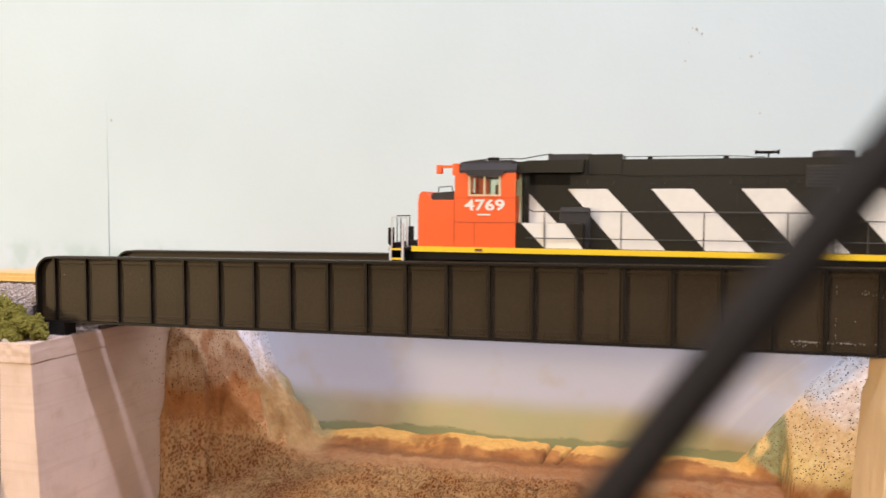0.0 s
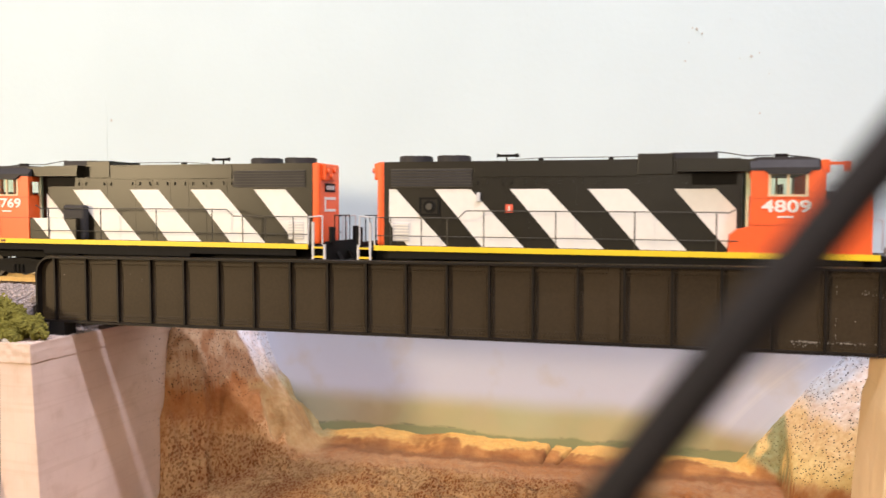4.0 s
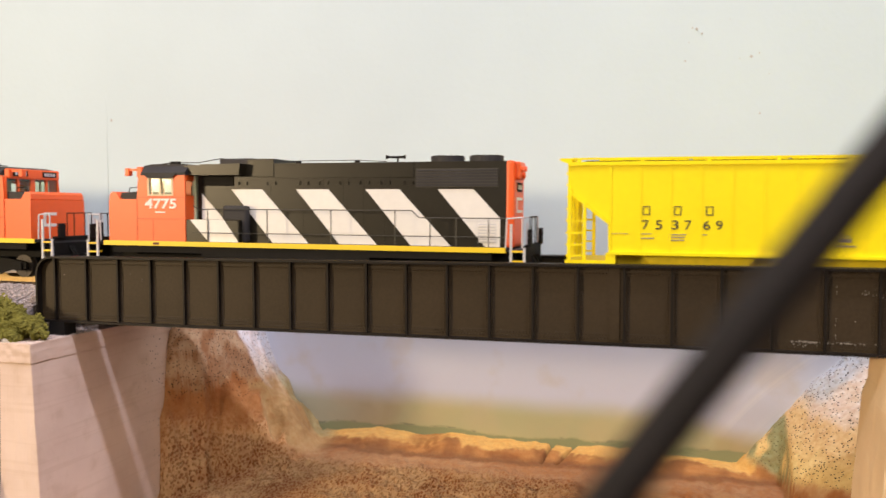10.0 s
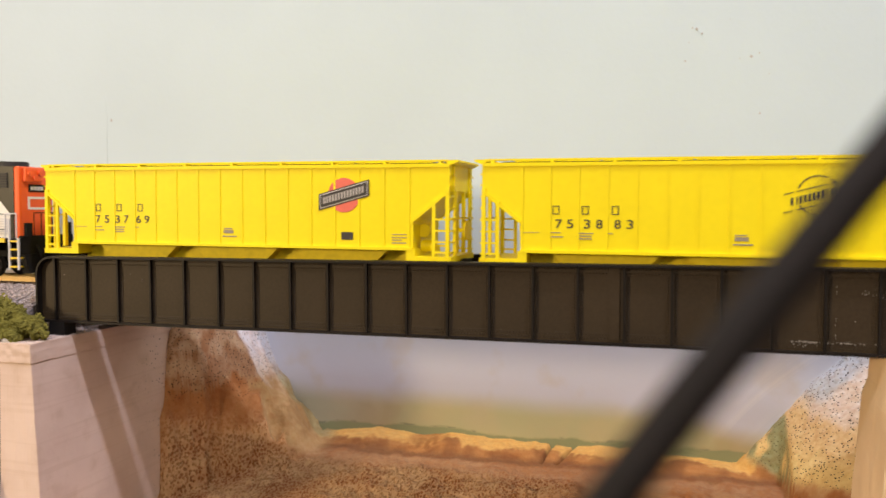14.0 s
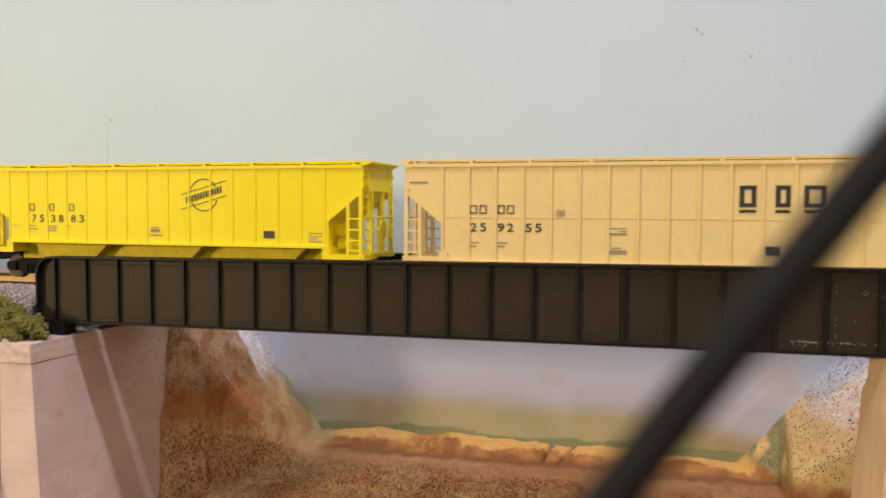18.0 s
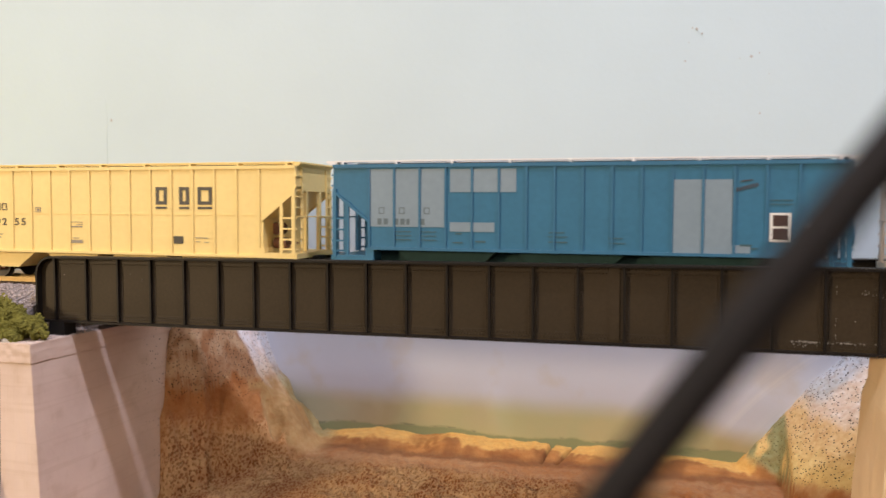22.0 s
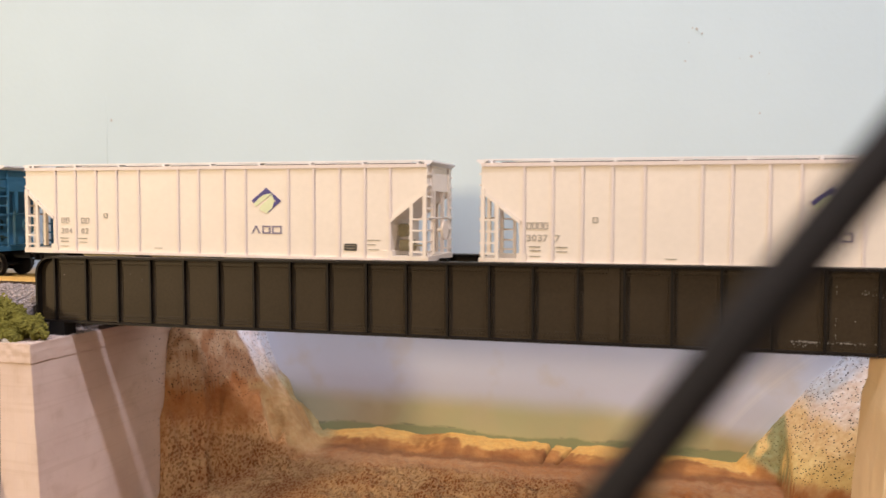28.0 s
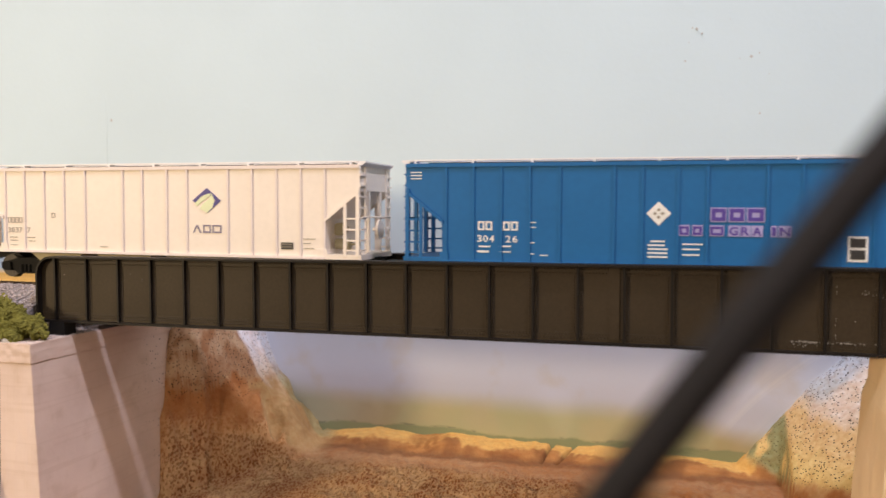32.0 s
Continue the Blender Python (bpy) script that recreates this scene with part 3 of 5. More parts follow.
def grid_mesh(xs, ys, fn):
    verts = [(x * MM, y * MM, fn(x, y) * MM) for y in ys for x in xs]
    w = len(xs)
    faces = [(j * w + i, j * w + i + 1, (j + 1) * w + i + 1, (j + 1) * w + i) for j in range(len(ys) - 1) for i in range(w - 1)]
    me = bpy.data.meshes.new("ground")
    me.from_pydata(verts, [], faces)
    for p in me.polygons:
        p.use_smooth = True
    return me


xs = [-2250, -1500, -700, -450, -300, -230] + [-192 + i * 0.8 for i in range(488)] + [215, 260, 330, 500, 800, 1500, 2250]
ys = [-105, -70, -50] + [-40 + i * 2.5 for i in range(36)] + [50 + i * 0.5 for i in range(140)] + [120.5]
me = grid_mesh(xs, ys, ground_height)
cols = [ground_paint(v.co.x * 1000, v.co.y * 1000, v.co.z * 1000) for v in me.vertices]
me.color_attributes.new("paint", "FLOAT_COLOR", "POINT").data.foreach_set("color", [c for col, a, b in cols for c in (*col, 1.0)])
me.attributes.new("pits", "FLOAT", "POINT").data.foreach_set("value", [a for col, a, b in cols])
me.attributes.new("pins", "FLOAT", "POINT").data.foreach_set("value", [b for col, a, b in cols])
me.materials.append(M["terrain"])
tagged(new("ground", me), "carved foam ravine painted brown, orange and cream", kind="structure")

# ---- embankment and abutments ----
bm = bmesh.new()
prism(bm, [(-66, -138), (-36, -70), (-26, -24), (-8, -10.5), (3, -3.4), (34, -3.4), (45, -10), (119.5, -14), (119.5, -138)], -2250, -186, "x")
solid("embankment", bm, "ballast_bed", "grey gravel embankment carrying the track", kind="structure").matrix_basis = pose(0, 0, RISE * MM, 0, TILT, 0)
bm = bmesh.new()
prism(bm, [(-66, -138), (-36, -70), (-26, -24), (-8, -10.5), (3, -3.4), (34, -3.4), (45, -12), (70, -50), (119.5, -90), (119.5, -138)], 174, 2250, "x")
solid("embankment_east", bm, "ballast_bed", "grey gravel embankment beyond the bridge", kind="structure").matrix_basis = pose(0, 0, RISE * MM, 0, TILT, 0)


def abutment(name, face, out, front, rear, label):
    """face: x of the wall that looks into the ravine; out: +1 when it looks to +x."""
    ob = thing(name, label, "abutment")
    def wall(bm, y0, y1, z0, z1, lean0, lean1, back):
        vs = []
        for z, l in ((z0, lean0), (z1, lean1)):
            for x, y in ((face - out * back, y0 - l * 0.35), (face + out * l, y0 - l * 0.35), (face + out * l, y1), (face - out * back, y1)):
                vs.append(bm.verts.new((x * MM, y * MM, z * MM)))
        for f in ((0, 1, 2, 3), (4, 5, 6, 7), (0, 1, 5, 4), (1, 2, 6, 5), (2, 3, 7, 6), (3, 0, 4, 7)):
            bm.faces.new([vs[i] for i in f])
        bmesh.ops.bevel(bm, geom=list(bm.edges), offset=0.25 * MM, segments=2, affect="EDGES")
        long = [e for e in bm.edges if e.calc_length() > 0.004]
        bmesh.ops.subdivide_edges(bm, edges=long, cuts=14, use_grid_fill=True)
        for v in bm.verts:
            p = v.co * 1000
            v.co += Vector((noise.noise(p * 0.35), noise.noise(p * 0.35 + Vector((9, 0, 0))), 0.6 * noise.noise(p * 0.3 + Vector((0, 7, 0))))) * 0.00032
    bm = bmesh.new()
    wall(bm, front + 0.35, rear, -150, -30.15, 9.0, -0.3, 16.5)
    part("wall", bm, "plaster", ob)
    bm = bmesh.new()
    wall(bm, front, rear, -30.1, -22.0, 0.2, -0.2, 17)
    part("cap", bm, "plaster", ob, "chamfered cap course of cast plaster")
    bm = bmesh.new()
    x0, x1 = sorted((face - out * 17.2, face - out * 42))
    box(bm, x0, x1, max(front + 3, -22), 100, -138, -22.1)
    part("bridge_seat", bm, "plaster", ob)
    return ob


abutment("abutment", -166, 1, -32.1, 118, "cream cast plaster bridge abutment with a battered face")
pier = thing("abutment", "plain tan plaster bridge abutment under the girder end", "abutment")
bm = bmesh.new()
box(bm, 151, 168, -26, 14, -150, -14.95)
for v in bm.verts:
    v.co.x -= 0.009 * (v.co.z < -0.1) * (v.co.x < 0.16)
long = list(bm.edges)
bmesh.ops.subdivide_edges(bm, edges=long, cuts=24, use_grid_fill=True)
for v in bm.verts:
    p = v.co * 1000
    chip = 1.3 * sm(p.z, -30, -27) * sm(p.x, 153, 151)
    v.co += Vector((noise.noise(p * 0.3) * 0.4 + chip, noise.noise(p * 0.3 + Vector((9, 0, 0))) * 0.4, 0)) * 0.001
part("wall", bm, "plaster_tan", pier)
part("bridge_seat", boxes((168.2, 193, -11, 40, -138, -22.1)), "plaster_tan", pier)

# ---- bridge: two riveted plate girders and a deck ----
bridge = thing("girder_bridge", "dark olive riveted plate girder railway bridge", "bridge")
bridge.matrix_basis = pose(0, 0, 0, 0, -0.22, 0)
STIFF = [-174.3 + 16.22 * i for i in range(22)]
ZT, ZB, XL, XR = 13.3, -14.6, -183.3, 176.0


def girder_outline(inset=0.0):
    r = 8.0 - inset
    pts = [(XR - inset, ZB), (XR - inset, ZT - inset)]
    cx, cz = XL + 8.0, ZT - 8.0
    pts += [(cx + r * math.cos(a), cz + r * math.sin(a)) for a in (math.pi / 2 + math.pi / 2 * i / 8 for i in range(9))]
    return pts + [(XL + inset, ZB)]


def girder(y, out):
    """One plate girder; out is the side of its stiffeners, -1 towards -y."""
    web = part("girder", B(prism, girder_outline(0.2), y - 0.5, y + 0.5), "girder", bridge, "riveted plate girder web")
    # top flange, bent round the end
    bm = bmesh.new()
    a, b = girder_outline(0.0)[1:-1], girder_outline(0.9)[1:-1]
    a, b = a + [(XL, ZB)], b + [(XL + 0.9, ZB)]
    for p, q, r, s in zip(a, a[1:], b[1:], b):
        prism(bm, [p, q, r, s], y - 3.4, y + 3.4)
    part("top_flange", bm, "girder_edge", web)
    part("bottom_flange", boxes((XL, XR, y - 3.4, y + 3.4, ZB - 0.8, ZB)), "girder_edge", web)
    part("flange_angle", boxes((XL + 8, XR, y + out * 0.5, y + out * 0.7, ZT - 4.2, ZT - 0.9), (XL + 1, XR, y + out * 0.5, y + out * 0.7, ZB, ZB + 3.2)), "girder", web)
    ang = mesh_of(boxes((-1.9, 1.9, -0.68, -0.45, ZB + 3.2, ZT - 4.2)), "stiffener_angle", "girder")
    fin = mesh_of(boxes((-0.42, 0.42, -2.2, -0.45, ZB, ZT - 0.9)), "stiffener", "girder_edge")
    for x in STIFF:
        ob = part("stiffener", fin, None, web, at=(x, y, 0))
        ag = part("stiffener_angle", ang, None, web, at=(x, y, 0))
        if out > 0:
            ob.rotation_euler = ag.rotation_euler = (0, 0, math.pi)
    part("splice_plate", boxes((63.8, 67.4, y + out * 1.0 - 0.15, y + out * 1.0 + 0.15, ZB + 1, ZT - 1.2)), "girder", web)
    # rivets: too many to count, low four-sided heads
    verts, faces = [], []
    def rivet(x, z, d, s=0.40):
        n = len(verts)
        yy = y + out * d
        verts.extend([((x - s) * MM, yy * MM, z * MM), (x * MM, yy * MM, (z - s) * MM), ((x + s) * MM, yy * MM, z * MM), (x * MM, yy * MM, (z + s) * MM),
                      (x * MM, (yy + out * 0.36) * MM, z * MM)])
        faces.extend([(n, n + 1, n + 4), (n + 1, n + 2, n + 4), (n + 2, n + 3, n + 4), (n + 3, n, n + 4)])
    x = XL + 9
    while x < XR:
        rivet(x, ZT - 1.8, 0.7), rivet(x + 0.6, ZT - 3.3, 0.7), rivet(x, ZB + 1.2, 0.7), rivet(x + 0.6, ZB + 2.4, 0.7)
        # heads that stand up from the flanges
        for zz, up in ((ZT, 1), (ZB - 0.8, -1)):
            n = len(verts)
            for dx, dy in ((-0.3, 0), (0, -0.3), (0.3, 0), (0, 0.3)):
                verts.append(((x + dx) * MM, (y + out * 3.0 + dy) * MM, zz * MM))
            verts.append((x * MM, (y + out * 3.0) * MM, (zz + up * 0.4) * MM))
            faces.extend([(n, n + 1, n + 4), (n + 1, n + 2, n + 4), (n + 2, n + 3, n + 4), (n + 3, n, n + 4)])
        x += 1.2
    for sx in STIFF:
        for side in (-1.3, 1.3):
            z = ZB + 3.6
            while z < ZT - 4.4:
                rivet(sx + side, z, 0.68)
                z += 1.15
    me = bpy.data.meshes.new("rivets")
    me.from_pydata(verts, [], faces)
    me.materials.append(M["rivet"])
    tagged(part("rivets", me, None, web, "rows of small rivet heads"), kind="stuff")
    return web


near = girder(-7.0, -1)
girder(45.0, 1)
# scuffed bare spots near the east end of the near girder
bm = bmesh.new()
rnd = random.Random(11)
for cx, cz, n, sx, sz, long in ((150, 5.0, 16, 2.6, 0.8, 1.0), (152, 3.6, 5, 0.8, 0.5, 1.0), (127, -11.6, 30, 6.0, 0.12, 2.2), (142, -11.7, 26, 6.0, 0.12, 2.2), (126, -12.8, 14, 2.5, 0.5, 1.2), (133, -12.8, 8, 1.8, 0.5, 1.2),
                                (137.3, -6, 8, 0.12, 2.6, 0.6), (137.3, 6, 3, 0.1, 1.0, 0.6), (143, -4.3, 1, 0.1, 0.1, 1.0), (-170, 5.5, 1, 0.1, 0.1, 1.4), (-143, 6, 3, 3, 2.5, 0.7), (-128, 3, 4, 5, 3.5, 0.7), (20, 3.5, 2, 0.8, 0.5, 0.8), (155, -5, 5, 1.4, 0.5, 1.1)):
    for i in range(n):
        px, pz, r = cx + rnd.gauss(0, sx), cz + rnd.gauss(0, sz), rnd.uniform(0.08, 0.26)
        prism(bm, [(px + long * r * rnd.uniform(0.5, 1.3) * math.cos(6.283 * k / 6), pz + r * rnd.uniform(0.4, 1.2) * math.sin(6.283 * k / 6)) for k in range(6)], -7.85, -7.45)
tagged(part("scuff_mark", bm, mat("scuffed_primer", (0.30, 0.27, 0.23), 0.7), near, "pale scuffed spots in the paint"), kind="stuff")
dz = RISE - 4.7
part("deck_plate", B(prism, [(XL + 3, dz - 0.0094 * (XL + 3)), (XR, dz - 0.0094 * XR), (XR, dz - 2.8 - 0.0094 * XR), (XL + 3, dz - 2.8 - 0.0094 * (XL + 3))], 4.8, 42.5), "girder_edge", bridge)
me = mesh_of(boxes((-1.5, 1.5, 9, 44, -13.5, -7.5)), "floor_beam", "girder_edge")
for i in range(11):
    part("floor_beam", me, None, bridge, at=(-174.3 + 32.44 * i, 0, 0))
for y in (-7, 45):
    part("bearing_shoe", boxes((-176.5, -168.5, y - 3.5, y + 3.5, -22.1, -15.3)), "deep", bridge, "black cast bearing shoe")

# ---- track: rails and ties ----
track = thing("railway_track", "brass-coloured rails on brown wooden ties", "track")
track.matrix_basis = pose(0, 0, RISE * MM, 0, TILT, 0)
for y in (10.25, 26.75):
    bm = boxes((-2250, 2250, y - 0.45, y + 0.45, -0.8, -0.02), (-2250, 2250, y - 0.18, y + 0.18, -1.9, -0.8), (-2250, 2250, y - 0.9, y + 0.9, -2.2, -1.9))
    part("rail", bm, "rail", track)
me = mesh_of(boxes((-1.25, 1.25, 5, 32, -4.5, -2.2)), "tie", "tie")
for i in range(150):
    part("tie", me, None, track, at=(-480 + 6.4 * i, 0, 0))
far = boxes(*[(x - 1.25, x + 1.25, 5, 32, -4.5, -2.2) for x in [-486.4 - 6.4 * i for i in range(270)] + [480 + 6.4 * i for i in range(270)]])
tagged(part("far_ties", far, "tie", track, "row of brown wooden ties"), kind="stuff")

# ---- ballast stones, bush and rocks by the abutment ----


def stones(count, spot, size, seed):
    rnd = random.Random(seed)
    verts, faces = [], []
    for _ in range(count):
        x, y, z = spot(rnd)
        s = rnd.uniform(*size)
        n = len(verts)
        for dx, dy, dz in ((1, 0, 0), (-1, 0, 0), (0, 1, 0), (0, -1, 0), (0, 0, 1), (0, 0, -1)):
            verts.append(((x + dx * s * rnd.uniform(0.6, 1.2)) * MM, (y + dy * s * rnd.uniform(0.6, 1.2)) * MM, (z + dz * s * rnd.uniform(0.5, 1.0)) * MM))
        for f in ((0, 2, 4), (2, 1, 4), (1, 3, 4), (3, 0, 4), (2, 0, 5), (1, 2, 5), (3, 1, 5), (0, 3, 5)):
            faces.append([n + i for i in f])
    me = bpy.data.meshes.new("stones")
    me.from_pydata(verts, [], faces)
    return me


def bed(rnd):
    x, y = rnd.uniform(-330, -186), rnd.uniform(-14, 40)
    z = -3.2 if 3 < y < 34 else (-3.2 - 0.6 * (3 - y) if y < 3 else -3.2 - 0.6 * (y - 34))
    return x, y, z


me = stones(9000, bed, (0.35, 0.8), 2)
me.materials.append(M["ballast"])
tagged(new("ballast", me), "loose grey ballast gravel round the track", "gravel", kind="stuff").matrix_basis = pose(0, 0, RISE * MM, 0, TILT, 0)
me = stones(260, lambda r: (r.uniform(-186, -167), r.gauss(-2, 9), -21.9), (0.3, 1.1), 5)
me.materials.append(M["ballast"])
tagged(new("seat_gravel", me), "spilled dark gravel on the bridge seat", "gravel", kind="stuff")


def bush(cx, cy, cz, rx, ry, rz, count, seed):
    """A lump of torn foam: crumbs gathered into clumps, with gaps between."""
    rnd = random.Random(seed)
    ob = thing("bush", "clumpy olive-green foam bush beside the bridge seat", "bush")
    for piece in range(7):
        verts, faces = [], []
        a, b = rnd.uniform(0, 6.283), math.acos(rnd.uniform(-0.5, 1))
        gx, gy, gz = cx + 0.72 * rx * math.sin(b) * math.cos(a), cy + 0.72 * ry * math.sin(b) * math.sin(a), cz + 0.72 * rz * math.cos(b)
        gr = rnd.uniform(0.36, 0.52)
        for _ in range(count // 7):
            d = Vector((rnd.gauss(0, 1), rnd.gauss(0, 1), rnd.gauss(0, 1))).normalized()
            k = gr * rnd.uniform(0.5, 1.0) * (1 + 0.5 * noise.noise(d * 2.2 + Vector((seed, piece, 0))))
            c = (gx + rx * k * d.x, gy + ry * k * d.y, gz + rz * k * d.z)
            s = rnd.uniform(0.28, 0.75)
            n = len(verts)
            for d in ((1, 1, 1), (-1, -1, 1), (-1, 1, -1), (1, -1, -1), (0, 0, 1.4), (0, -1.4, 0)):
                verts.append(tuple((c[i] + d[i] * s * rnd.uniform(0.4, 1.1)) * MM for i in range(3)))
            faces.extend([[n + i for i in f] for f in ((0, 1, 4), (0, 4, 2), (4, 1, 2), (0, 3, 5), (5, 1, 0), (3, 2, 5), (5, 2, 1), (0, 2, 3))])
        me = bpy.data.meshes.new("foliage")
        me.from_pydata(verts, [], faces)
        me.materials.append(M["moss"])
        tagged(part("foliage", me, None, ob), kind="stuff")


for i, (x, y, z, rx, ry, rz, n) in enumerate(((-177, -22, -18.0, 7, 6, 6.2, 1900), (-185, -20, -16.0, 8, 7, 7.0, 2200), (-194, -18, -14.5, 9, 7, 7.5, 2200),
                                                (-182, -27, -21.5, 6, 4, 4.5, 1100), (-170, -23, -20.5, 3.4, 3, 3.6, 600), (-204, -14, -12, 9, 6, 7.5, 1500))):
    bush(x, y, z, rx, ry, rz, n, i + 1)
for i, (x, y, z, s) in enumerate(((-189, -29, -21, 6), (-180, -28, -22, 3.5), (-197, -24, -20, 7))):
    bm = bmesh.new()
    bmesh.ops.create_icosphere(bm, subdivisions=3, radius=s * MM)
    for v in bm.verts:
        v.co *= 1 + 0.35 * noise.noise(v.co * 300 + Vector((i * 7, 0, 0)))
        v.co.z *= 0.6
    ob = solid("rock", bm, "rock", "rough grey boulder under the bush", "rock", group="boulders")
    ob.location = (x * MM, y * MM, z * MM)

# ---- cable hanging close before the lens ----
bm = bmesh.new()
P, Q = Vector((81.29, -251.16, 14.03)), Vector((100.18, -244.34, 39.07))
pts = [P + (Q - P) * k + Vector((0, 0, 0.25 * math.sin(k * 3.0))) for k in (i / 12 * 3.0 - 1.2 for i in range(13))]
rings = []
for i, p in enumerate(pts):
    d = (pts[min(i + 1, 12)] - pts[max(i - 1, 0)]).normalized()
    u = d.orthogonal().normalized()
    w = d.cross(u)
    rings.append([bm.verts.new((p + (u * math.cos(a) + w * math.sin(a)) * 1.5 + Vector((-0.12, 0, 0.06))) * MM) for a in (6.2832 * k / 16 for k in range(16))])
for a, b in zip(rings, rings[1:]):
    for k in range(16):
        bm.faces.new((a[k], a[(k + 1) % 16], b[(k + 1) % 16], b[k]))
bm.faces.new(rings[0][::-1])
bm.faces.new(rings[-1])
for f in bm.faces:
    f.smooth = True
solid("cable", bm, "cable", "thin dark cable hanging slantwise close to the lens", "cable")
# ---- running gear shared by all vehicles ----
WHEELS = []


def wheelset_mesh():
    bm = bmesh.new()
    rod(bm, (0, -9.5, 0), (0, 9.5, 0), 0.9, 10)
    for y in (-8.3, 8.3):
        s = 1 if y > 0 else -1
        rod(bm, (0, y - 1.2, 0), (0, y + 1.2, 0), 5.25, 24)
        rod(bm, (0, y - s * 1.3, 0), (0, y - s * 0.9, 0), 5.9, 24)
        rod(bm, (0, y + s * 1.1, 0), (0, y + s * 1.5, 0), 2.2, 12)
        for k in range(6):
            a = k * math.pi / 3
            rod(bm, (3.4 * math.cos(a), y + s * 1.15, 3.4 * math.sin(a)), (3.4 * math.cos(a), y + s * 1.35, 3.4 * math.sin(a)), 0.7, 6)
    return mesh_of(bm, "wheelset", "wheel")


WHEELSET = wheelset_mesh()


def truck(parent, x, base, material, half=10.6):
    """A two-axle truck: side frames, bolster, springs and turning wheelsets."""
    tr = part("truck", boxes((-3, 3, -9.5, 9.5, 5.2, 8.5)), material, parent, at=(x, 0, 0))
    h = base / 2
    for y in (-1, 1):
        bm = bmesh.new()
        out = [(-h - 4, 4.0), (-h - 4, 7.0), (-h + 2, 8.2), (-5, 9.2), (5, 9.2), (h - 2, 8.2), (h + 4, 7.0), (h + 4, 4.0), (h - 3, 3.8), (5, 1.9), (-5, 1.9), (-h + 3, 3.8)]
        prism(bm, out, y * half - 0.8, y * half + 0.8)
        part("side_frame", bm, material, tr)
        for sx in (-h, h):
            part("journal_box", B(box, sx - 2.2, sx + 2.2, y * half - 1.9, y * half + 1.9, 3.4, 7.2, 0.3), material, tr)
        bm = bmesh.new()
        for sx in (-2.2, 0, 2.2):
            rod(bm, (sx, y * (half + 0.9), 2.6), (sx, y * (half + 0.9), 6.2), 0.85, 8)
        part("spring", bm, "deep", tr)
    for sx in (-h, h):
        ws = part("wheelset", WHEELSET, None, tr, at=(sx, 0, 5.27))
        WHEELS.append((ws, sx))
    return tr


def coupler(parent, x, s):
    bm = boxes((x - 1.2 if s > 0 else x - 6, x + 6 if s > 0 else x + 1.2, -1.2, 1.2, 8.4, 11.2))
    box(bm, x + s * 5 - 2, x + s * 5 + 2, -2.6, 2.2, 7.6, 11.8, 0.4)
    part("coupler", bm, "deep", parent, "black knuckle coupler")


def clip_band(poly, lo, hi):
    """The piece of an outline between two upright lines."""
    for edge, keep in ((lo, 1), (hi, -1)):
        out = []
        for (ax, az), (bx, bz) in zip(poly, poly[1:] + poly[:1]):
            ia, ib = (ax - edge) * keep >= 0, (bx - edge) * keep >= 0
            if ia:
                out.append((ax, az))
            if ia != ib:
                k = (edge - ax) / (bx - ax)
                out.append((edge, az + (bz - az) * k))
        poly = out
        if len(poly) < 3:
            return []
    return poly


